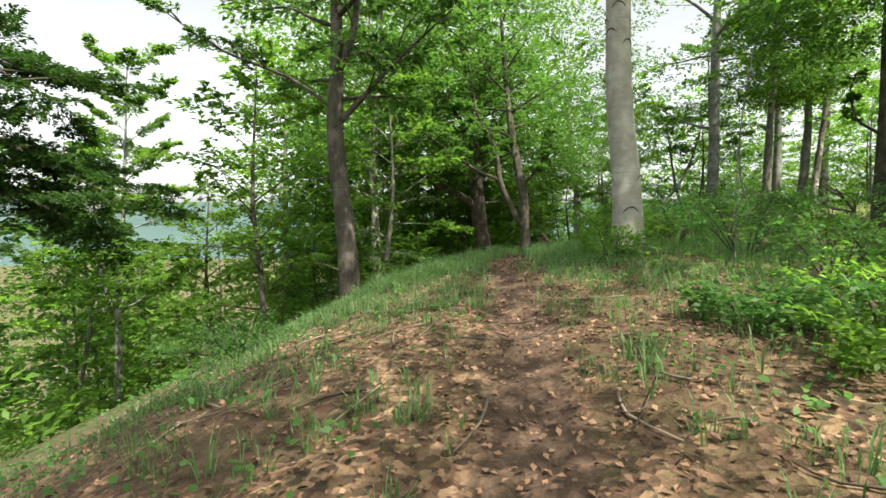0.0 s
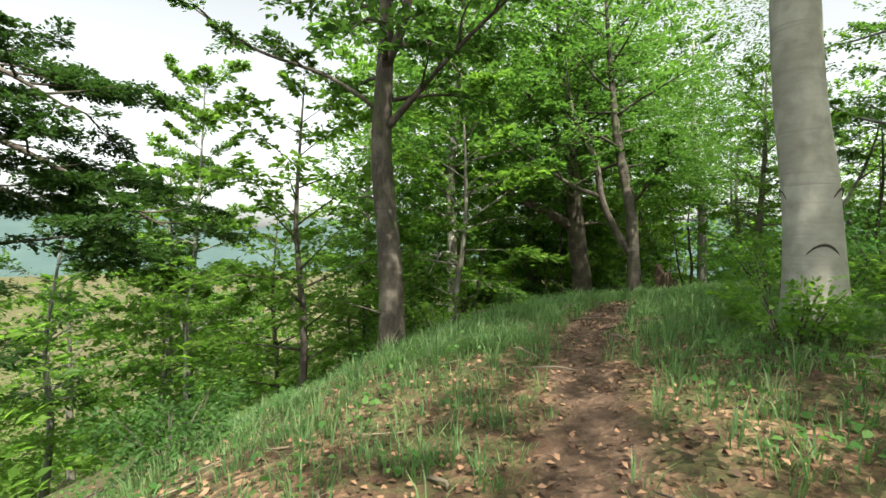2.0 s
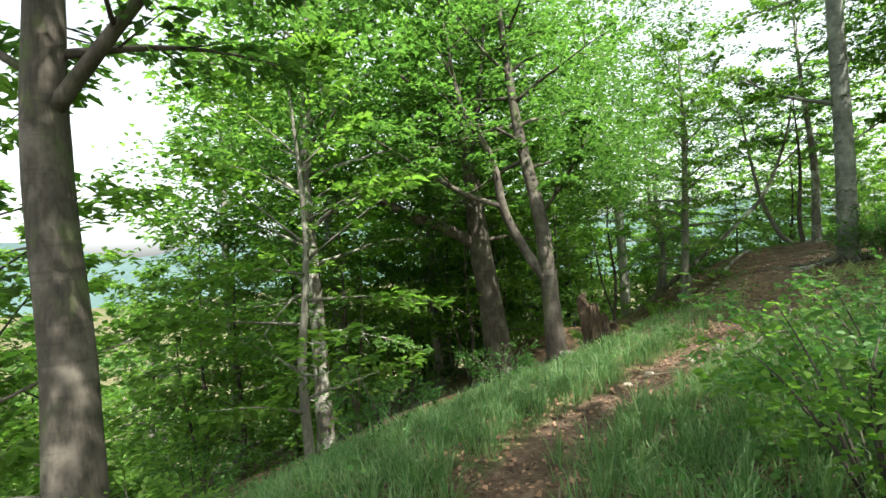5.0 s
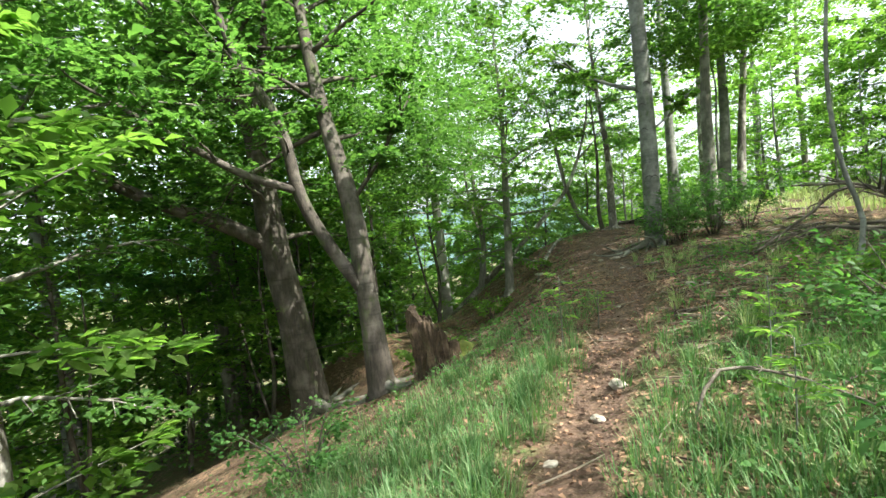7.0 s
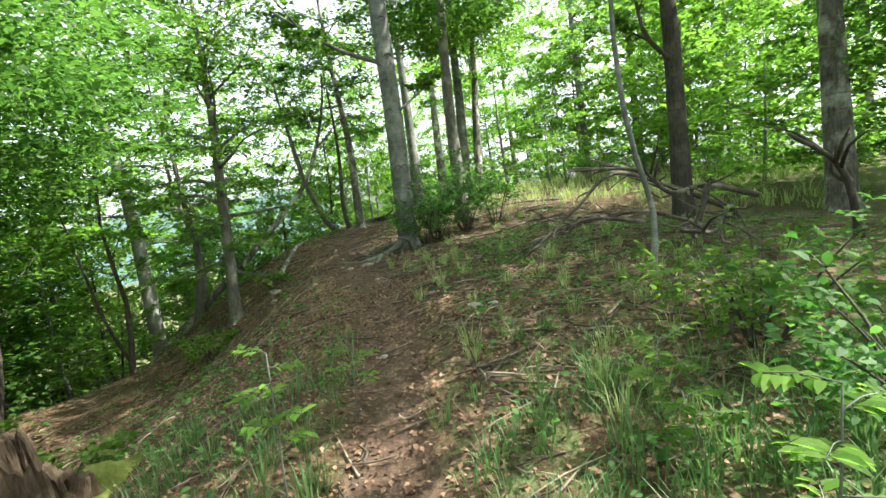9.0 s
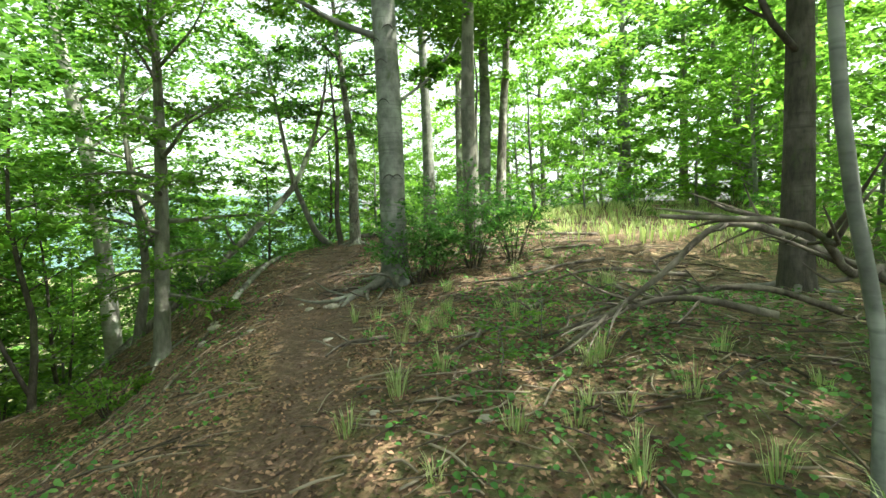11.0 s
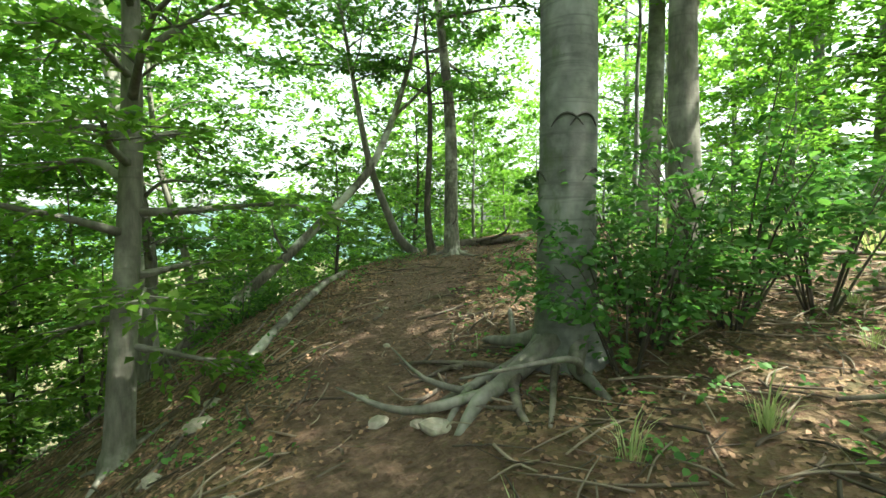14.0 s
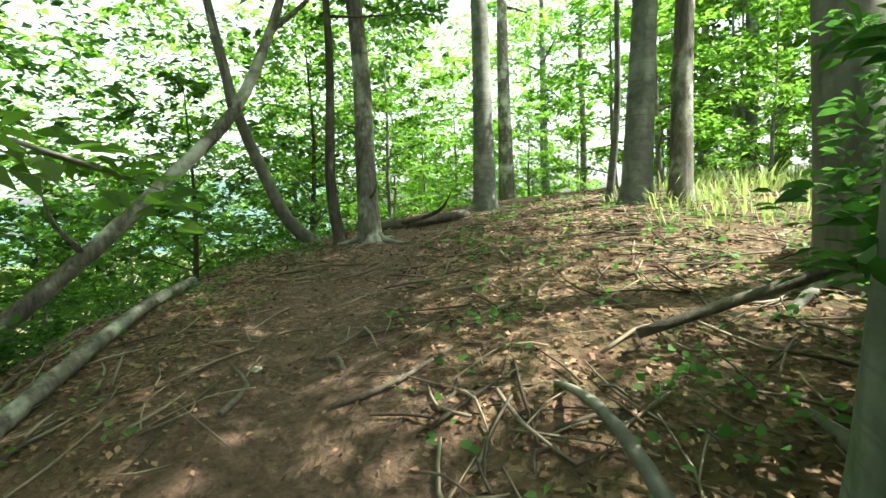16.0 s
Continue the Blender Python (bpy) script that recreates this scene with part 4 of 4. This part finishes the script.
def blades(count, box, rule, height, seed, mat, name, label, clump=9, width=0.006, spread=0.09):
    """Grass in tufts: bent two-part blades."""
    r = R(seed)
    n = count // clump
    x, y = r.uniform(box[0], box[2], n * 4), r.uniform(box[1], box[3], n * 4)
    d, _, _ = trail(x, y)
    chance = rule(x, y, d) * np.clip(0.75 + 0.7 * wave(x, y, 1.9, 5.0), 0, 1)
    keep = r.uniform(0, 1, n * 4) < chance
    x, y = x[keep][:n], y[keep][:n]
    x, y = np.repeat(x, clump), np.repeat(y, clump)
    tall = np.repeat(r.uniform(0.5, 1.3, len(x) // clump), clump)
    m = len(x)
    a = r.uniform(0, 6.283, m)
    x, y = x + np.cos(a) * spread * r.uniform(0, 1, m), y + np.sin(a) * spread * r.uniform(0, 1, m)
    z = ground(x, y) - 0.01
    h = height * tall * r.uniform(0.5, 1.2, m)
    out = np.stack([np.cos(a), np.sin(a), 0 * a], 1)
    side = np.stack([-np.sin(a), np.cos(a), 0 * a], 1) * (width * r.uniform(0.6, 1.5, m))[:, None]
    p = np.stack([x, y, z], 1)
    e = np.array([0, 0, 1.0])
    bend = (h * r.uniform(0.15, 0.8, m))[:, None]
    mid = p + e * (h * 0.6)[:, None] + out * bend * 0.35
    tip = p + e * (h * r.uniform(0.7, 1.0, m))[:, None] + out * bend
    o = new(name, quads_mesh(name, np.concatenate([np.stack([p - side, p + side, mid + side * 0.8, mid - side * 0.8], 1), np.stack([mid - side * 0.8, mid + side * 0.8, tip + side * 0.1, tip - side * 0.1], 1)]), mat))
    return tagged(o, label, "grass", kind="stuff")


def verge(x, y, d):
    """Where grass grows: both sides of the first half of the path, thinly after it."""
    near = np.clip((np.abs(d) - 0.22) / 0.4, 0, 1)
    first = np.clip((16.5 - y) / 5, 0.0, 1) + np.where(d < 0, np.clip((19 - y) / 3, 0, 1), 0) * 0.5
    return near * np.clip(first, 0.07, 1) * np.clip(1.35 - np.abs(d) / 9, 0.15, 1) * np.clip(0.22 + (y - 4.5) * 0.22, 0.22, 1)


blades(62000, (-4, 1.2, 8, 19), lambda x, y, d: verge(x, y, d) * (np.abs(d) < 4.5), 0.17, 71, GRASS, "grass", "green woodland grass beside the path", 11, 0.0045, 0.11)
blades(22000, (-2, 7.5, 7, 18), lambda x, y, d: verge(x, y, d) * (np.abs(d) < 2.4), 0.27, 72, GRASS, "tall_grass", "long fine grass tufts on the path's verge", 22, 0.004, 0.10)
blades(3200, (5, 14, 16, 21.5), lambda x, y, d: ((d > 0.5) & (d < 5)) * 0.5, 0.27, 73, DRY_SUNLIT_GRASS, "pale_grass", "pale dry grass tufts among the leaves", 30, 0.004, 0.08)
blades(6000, (17, 14, 34, 30), lambda x, y, d: (d > 3) * 0.9, 0.45, 74, DRY_SUNLIT_GRASS, "clearing_grass", "tall pale grass in the sunny clearing", 10, 0.012, 0.25)


def herbs(count, box, rule, seed, size, name, label, mat, stalk=0.10, leaves=7):
    """Low broad-leaved plants."""
    r = R(seed)
    x, y = r.uniform(box[0], box[2], count * 5), r.uniform(box[1], box[3], count * 5)
    d, _, _ = trail(x, y)
    k = r.uniform(0, 1, len(x)) < rule(x, y, d)
    x, y = x[k][:count], y[k][:count]
    z = ground(x, y)
    a = r.uniform(0, 6.283, (len(x), leaves))
    rad = r.uniform(0.02, 0.14, a.shape)
    p = np.stack([x[:, None] + np.cos(a) * rad, y[:, None] + np.sin(a) * rad, z[:, None] + r.uniform(0.02, 1, a.shape) * stalk], -1).reshape(-1, 3)
    w = np.stack([np.cos(a), np.sin(a), 0.15 + 0 * a], -1).reshape(-1, 3)
    o = new(name, quads_mesh(name, leaf_faces(p, unit(w), size, r, 0.4, 0.75, True), mat, 6))
    return tagged(o, label, "plants", kind="stuff")


herbs(2400, (-5, 0.5, 14, 20), lambda x, y, d: np.clip((np.abs(d) - 0.5), 0, 1) * np.where(d > 0, 0.9, 0.5) * (np.abs(d) < 7), 81, 0.055, "herbs", "small broad-leaved green plants on the ground", SHRUB_LEAF, 0.16)
herbs(1100, (5, 16, 20, 30), lambda x, y, d: np.clip((np.abs(d) - 0.5), 0, 1) * (np.abs(d) < 6) * 0.8, 82, 0.06, "seedlings", "scattered green seedlings among dead leaves", SHRUB_LEAF, 0.09, 6)


def litter(count, box, rule, seed, size, name):
    r = R(seed)
    x, y = r.uniform(box[0], box[2], count * 4), r.uniform(box[1], box[3], count * 4)
    d, _, _ = trail(x, y)
    k = r.uniform(0, 1, len(x)) < rule(x, y, d)
    x, y = x[k][:count], y[k][:count]
    a = r.uniform(0, 6.283, len(x))
    p = np.stack([x, y, ground(x, y) + r.uniform(0.004, 0.03, len(x))], 1)
    o = new(name, quads_mesh(name, leaf_faces(p, np.stack([np.cos(a), np.sin(a), 0.2 * np.sin(a * 7)], 1), size, r, 0.38, 0.65), LITTER, 4))
    return tagged(o, "dry brown fallen beech leaves on the ground", "leaves", kind="stuff")


litter(30000, (-5, 0.3, 13, 20), lambda x, y, d: np.clip(1.1 - np.abs(d) / 4.5, 0.04, 1), 91, 0.048, "fallen_leaves")
litter(38000, (4, 15, 24, 32), lambda x, y, d: np.clip(1.1 - np.abs(d) / 6, 0.05, 1) * np.where(np.abs(d) < 0.6, 0.3, 1), 92, 0.047, "fallen_leaves")


def twigs(count, box, rule, seed, name):
    r = R(seed)
    h = Heap()
    x, y = r.uniform(box[0], box[2], count * 5), r.uniform(box[1], box[3], count * 5)
    d, _, _ = trail(x, y)
    k = r.uniform(0, 1, len(x)) < rule(x, y, d)
    for x, y in zip(x[k][:count], y[k][:count]):
        a, ln = r.uniform(0, 6.283), r.uniform(0.12, 0.7)
        px = [x + math.cos(a) * ln * u + r.normal(0, 0.03) for u in (-0.5, 0, 0.5)]
        py = [y + math.sin(a) * ln * u + r.normal(0, 0.03) for u in (-0.5, 0, 0.5)]
        q = np.stack([px, py, ground(px, py) + 0.014 + r.uniform(0, 0.03, 3)], 1)
        w = r.uniform(0.004, 0.013)
        h.add(tube(q, [w, w, w * 0.5], 3, 0, r, 9))
    return tagged(new(name, h.mesh(name, TWIG)), "small dry twigs scattered over the ground", "twigs", kind="stuff")


twigs(2900, (5, 14, 22, 30), lambda x, y, d: (np.abs(d) < 7) * np.where(np.abs(d) < 0.6, 0.2, np.where(d > 0, 0.9, 0.5)), 95, "twigs")
twigs(250, (-4, 1, 8, 14), lambda x, y, d: (np.abs(d) < 5) * 0.6, 96, "twigs")


def stick(points, r0, r1, label, mat=DEADWOOD, forks=0, seed=0, lift=0.0, name="stick"):
    """A fallen branch lying on the ground: plan places with height above ground."""
    r = R(900 + seed)
    q = [np.array([x, y, gz(x, y) + h + lift]) for x, y, h in points]
    rad = np.linspace(r0, r1, len(q))
    h = Heap()
    h.add(tube(q, rad, 8, 0.05, r, 0.15))
    ln = smooth_line(q, 0.1)
    for k in range(forks):
        i = int(len(ln) * r.uniform(0.25, 0.9))
        t = unit(ln[min(i + 2, len(ln) - 1)] - ln[i - 1])
        f = np.array([-t[1], t[0], 0]) * (1 if k % 2 else -1)
        w = unit(t * r.uniform(0.3, 1) + f * r.uniform(0.4, 1) + np.array([0, 0, r.uniform(-0.25, 0.5)]))
        s = r.uniform(0.3, 1.0) * (r0 * 19)
        m = ln[i] + w * s * 0.5 + r.normal(0, 0.05, 3)
        h.add(tube([ln[i], m, ln[i] + w * s + r.normal(0, 0.16 * s, 3)], [r0 * 0.45, r0 * 0.3, 0.005], 6, 0.03, r, 0.15))
    return tagged(new(name, h.mesh(name, mat)), label, "branch", "fallen branches on the ground")


# leaning dead trunk across the slope
lean = [(8.2, 30.65, -1.95), (9.2, 30.52, -1.10), (10.2, 30.4, -0.25), (11.4, 30.25, 0.75), (12.5, 30.1, 1.70), (13.5, 30.0, 2.65), (14.4, 29.9, 3.60), (15.1, 29.9, 4.9), (15.7, 29.9, 6.6), (16.0, 30.0, 8.0)]
lh = Heap()
lh.add(tube(lean, [0.16, 0.15, 0.14, 0.12, 0.105, 0.095, 0.09, 0.07, 0.05, 0.025], 12, 0.04, R(50), 0.2))
for a, b, c in (((14.4, 29.9, 3.6), (14.2, 29.8, 4.6), (13.8, 29.7, 6.2)), ((12.5, 30.1, 1.7), (12.2, 29.9, 2.1), (12.1, 29.8, 2.5)), ((15.1, 29.9, 4.9), (15.8, 29.7, 5.6), (16.8, 29.5, 6.9))):
    lh.add(tube([a, b, c], [0.045, 0.03, 0.008], 6, 0.03, R(51), 0.2))
tagged(new("leaning_dead_trunk", lh.mesh("leaning_dead_trunk", BARK_SPOT)), "bare pale dead trunk leaning over the slope", "dead tree")

# the fallen crown beside the later path
stick([(12.6, 15.2, 0.35), (11.9, 15.8, 0.85), (11.2, 16.4, 1.15), (10.8, 16.8, 0.75), (10.5, 17.2, 0.40), (10.4, 17.6, 0.08)], 0.040, 0.015, "thick arched fallen branch with bare forks", DEADWOOD, 14, 1)
stick([(12.8, 14.8, 0.5), (12.0, 15.3, 0.75), (11.2, 15.6, 0.80), (10.6, 15.8, 1.2), (10.0, 16.5, 1.35)], 0.048, 0.015, "thick crooked fallen branch", DEADWOOD, 13, 2)
stick([(11.6, 16.1, 0.35), (11.2, 16.8, 0.5), (10.9, 17.5, 0.3), (10.8, 18.0, 0.06)], 0.035, 0.012, "fallen branch with bare twigs", DEADWOOD, 12, 3)
stick([(12.4, 15.0, 0.2), (11.3, 14.9, 0.55), (10.5, 14.9, 0.35), (9.8, 15.1, 0.5)], 0.045, 0.015, "dark crooked fallen branch", BARK_DARK, 11, 4)
stick([(13.0, 15.8, 0.1), (12.2, 16.4, 0.45), (11.7, 17.2, 0.35), (11.4, 18.1, 0.1)], 0.038, 0.015, "fallen branch on dead leaves", DEADWOOD, 11, 5)
stick([(11.6, 15.2, 0.8), (11.2, 15.25, 0.4), (10.9, 15.4, 0.02)], 0.05, 0.03, "broken branch propped on the ground", BARK_DARK, 2, 6)
for k, pts in enumerate([[(12.0, 19.4, 0.05), (11.7, 18.7, 0.06), (11.1, 18.4, 0.05)], [(12.6, 19.2, 0.05), (12.2, 18.9, 0.08), (11.5, 18.95, 0.05)], [(10.9, 18.9, 0.03), (10.5, 18.6, 0.06), (10.1, 18.6, 0.03)],
                         [(13.8, 18.6, 0.04), (13.2, 18.2, 0.05), (12.6, 18.2, 0.04)], [(15.5, 19.6, 0.05), (14.4, 19.9, 0.12), (13.6, 20.2, 0.08), (12.9, 20.7, 0.05)], [(14.8, 17.8, 0.05), (13.9, 18.9, 0.2), (13.2, 19.6, 0.05)],
                         [(10.3, 19.9, 0.02), (9.9, 20.3, 0.03), (9.6, 20.2, 0.02)], [(16.5, 20.5, 0.05), (15.6, 21.2, 0.1), (14.9, 21.3, 0.04)], [(18.0, 21.0, 0.06), (17.0, 22.2, 0.12), (16.2, 22.9, 0.05)]]):
    stick(pts, 0.035, 0.015, "grey dry fallen branch on dead leaves", DEADWOOD, 3, 20 + k)
stick([(14.9, 22.2, 0.62), (14.3, 23.0, 0.42), (13.75, 23.75, 0.14)], 0.045, 0.03, "long straight dead branch leaning to the ground", DEADWOOD, 1, 30)
for k, pts in enumerate([[(12.6, 25.0, 0.01), (12.9, 24.8, 0.02), (13.4, 24.8, 0.01)], [(12.2, 25.5, 0.01), (12.45, 25.7, 0.02), (12.5, 26.0, 0.01)], [(12.9, 25.3, 0.01), (13.0, 25.5, 0.02), (12.95, 25.7, 0.01)], [(9.4, 24.2, 0.03), (9.9, 25.0, 0.05), (10.3, 25.8, 0.03)],
                         [(11.0, 27.0, 0.03), (11.7, 27.9, 0.05), (12.4, 28.6, 0.03)], [(8.3, 22.0, 0.03), (8.6, 22.6, 0.05), (9.1, 23.1, 0.03)], [(0.75, 9.7, 0.02), (0.95, 9.95, 0.1), (0.9, 10.2, 0.18)]]):
    stick(pts, 0.022, 0.01, "small crooked stick on bare earth", DEADWOOD, 1, 40 + k)

stick([(11.8, 13.6, -0.05), (11.75, 13.65, 0.5), (11.55, 13.8, 0.95), (11.05, 14.2, 1.35)], 0.06, 0.02, "dark twisted dead branch standing in the brush", BARK_DARK, 6, 7)
stick([(16.8, 29.7, 0.06), (17.6, 29.5, 0.09), (18.7, 29.0, 0.08)], 0.12, 0.10, "dark fallen log behind the path's end", BARK_DARK, 1, 8, name="log")
stick([(10.6, 26.0, 0.04), (11.5, 26.9, 0.08), (12.5, 28.0, 0.07), (13.3, 28.9, 0.05)], 0.075, 0.05, "pale fallen log lying down the slope", BARK_SPOT, 0, 9, name="log")
stick([(4.74, 13.5, 0.05), (5.02, 13.53, 0.28), (5.33, 13.16, 0.22), (5.5, 12.6, 0.05)], 0.016, 0.008, "bare bent stick in the grass", DEADWOOD, 3, 50)
# roots that cross the path
for k, (pts, w) in enumerate([([(BX - 0.2, BY - 0.05, 0.22), (12.15, 22.58, 0.12), (11.77, 22.51, 0.05), (11.48, 22.45, 0.03), (11.19, 22.30, -0.03)], 0.11),
                              ([(BX - 0.2, BY + 0.05, 0.20), (12.22, 22.69, 0.09), (11.93, 22.74, 0.05), (11.58, 22.70, 0.03), (11.15, 22.43, -0.03)], 0.07),
                              ([(BX, BY + 0.2, 0.18), (12.54, 22.98, 0.09), (12.48, 23.22, 0.05), (12.47, 23.42, 0.03), (12.53, 23.62, -0.03)], 0.085),
                              ([(12.12, 22.80, -0.01), (11.99, 22.99, 0.03), (11.87, 23.26, 0.045), (11.77, 23.61, 0.035), (11.64, 24.1, -0.01)], 0.034),
                              ([(11.90, 23.15, 0.02), (11.76, 23.25, 0.04), (11.60, 23.30, 0.02), (11.42, 23.42, -0.01)], 0.03),
                              ([(11.95, 22.52, 0.06), (11.84, 22.43, 0.05), (11.64, 22.18, 0.03), (11.55, 21.96, -0.02)], 0.055),
                              ([(BX - 0.05, BY - 0.2, 0.22), (12.36, 22.25, 0.09), (12.28, 22.05, 0.05), (12.20, 21.80, -0.02)], 0.085),
                              ([(11.60, 23.05, 0.0), (11.47, 22.98, 0.025), (11.19, 22.93, 0.025), (10.85, 22.78, -0.01)], 0.025),
                              ([(12.30, 22.40, 0.08), (12.10, 22.25, 0.04), (11.84, 22.03, 0.025), (11.61, 21.85, -0.01)], 0.04)]):
    stick(pts, w, w * 0.35, "bare beech root across the trodden path", BARK if w > 0.06 else DEADWOOD, 1, 60 + k, name="root")



def stump(x, y):
    """A rotten stump, splintered at the top."""
    r = R(77)
    z = gz(x, y)
    bm = bmesh.new()
    n, m = 72, 12
    rings = []
    for shell in (0, 1):
        for j in range(m):
            ring = []
            for i in range(n):
                a = i / n * 6.283
                c, q = math.cos(a), math.sin(a)
                slab = noise.cell(Vector((a * 1.6, 4.0, 1.0)))
                top = 0.70 + 0.50 * slab + 0.16 * noise.noise(Vector((c * 3, q * 3, 3.0))) + 0.14 * noise.noise(Vector((c * 14, q * 14, 7.0)))
                u = j / (m - 1)
                h = -0.3 + (max(0.10, top) + 0.3) * u
                groove = abs(noise.noise(Vector((c * 7, q * 7, h * 0.7))))
                rad = 0.40 * (1 + 0.5 * max(0, 0.15 - h)) * (1 + 0.10 * slab) * (0.86 + 0.42 * groove + 0.16 * noise.noise(Vector((c * 22, q * 22, h * 5))))
                rad *= 1.0 if shell == 0 else 0.66
                ring.append(bm.verts.new((c * rad - 0.12 * h, q * rad - 0.10 * h, h if shell == 0 else h - 0.03)))
            rings.append(ring)
    for g in [(rings[j], rings[j + 1]) for j in range(m - 1)] + [(rings[m + j + 1], rings[m + j]) for j in range(m - 1)] + [(rings[m - 1], rings[2 * m - 1])]:
        for i in range(n):
            bm.faces.new((g[0][i], g[0][(i + 1) % n], g[1][(i + 1) % n], g[1][i]))
    wood = bpy.data.meshes.new("splintered_wood")
    bm.to_mesh(wood)
    bm.free()
    wood.materials.append(ROTTEN)
    ob = new("tree_stump")
    ob.location = (x, y, z)
    o = new("splintered_wood", wood); o.parent = ob
    bm = bmesh.new()
    bmesh.ops.create_icosphere(bm, subdivisions=3, radius=1)
    for v in bm.verts:
        k = 1 + 0.45 * noise.noise(v.co * 2.2) + 0.10 * noise.noise(v.co * 9)
        v.co = Vector((0.58 + v.co.x * 0.48 * k, 0.10 + v.co.y * 0.42 * k, 0.06 + v.co.z * (0.30 - 0.10 * v.co.x) * k))
    me = bpy.data.meshes.new("moss"); bm.to_mesh(me); bm.free()
    me.materials.append(MOSS)
    me.polygons.foreach_set("use_smooth", np.ones(len(me.polygons), bool))
    o = new("moss", me); o.parent = ob
    tagged(ob, "rotten splintered stump with yellow-green moss", "stump")


stump(4.40, 18.85)


def stone(x, y, s, seed):
    r = R(seed)
    bm = bmesh.new()
    bmesh.ops.create_icosphere(bm, subdivisions=2, radius=1)
    k = r.uniform(0, 50)
    f = r.uniform(0.7, 1.3, 3)
    for v in bm.verts:
        q = 1 + 0.35 * noise.noise(v.co * 1.6 + Vector((k, 0, 0)))
        v.co = Vector((v.co.x * f[0] * q, v.co.y * f[1] * q, v.co.z * 0.5 * f[2] * q)) * s
    me = bpy.data.meshes.new("stone"); bm.to_mesh(me); bm.free()
    me.materials.append(STONE)
    o = new("stone", me)
    o.location = (x, y, gz(x, y) + s * 0.12)
    return tagged(o, "small pale angular stone set in the soil", "stone", "stones on the path")


for k, (x, y, s) in enumerate([(10.95, 23.0, 0.10), (11.12, 22.70, 0.07), (11.16, 22.52, 0.10), (11.05, 23.5, 0.06), (10.05, 20.9, 0.06), (9.95, 24.9, 0.13), (9.5, 24.2, 0.10), (5.0, 14.7, 0.08), (7.05, 17.25, 0.06), (8.3, 17.0, 0.10), (8.45, 16.85, 0.06), (9.2, 17.4, 0.05),
                               (8.9, 18.3, 0.05), (4.4, 14.2, 0.06), (9.8, 22.8, 0.07), (10.2, 25.6, 0.09), (10.5, 26.3, 0.11), (11.9, 24.6, 0.05), (12.6, 25.9, 0.04), (3.7, 13.8, 0.05), (3.3, 13.4, 0.05)]):
    stone(x, y, s, 300 + k)
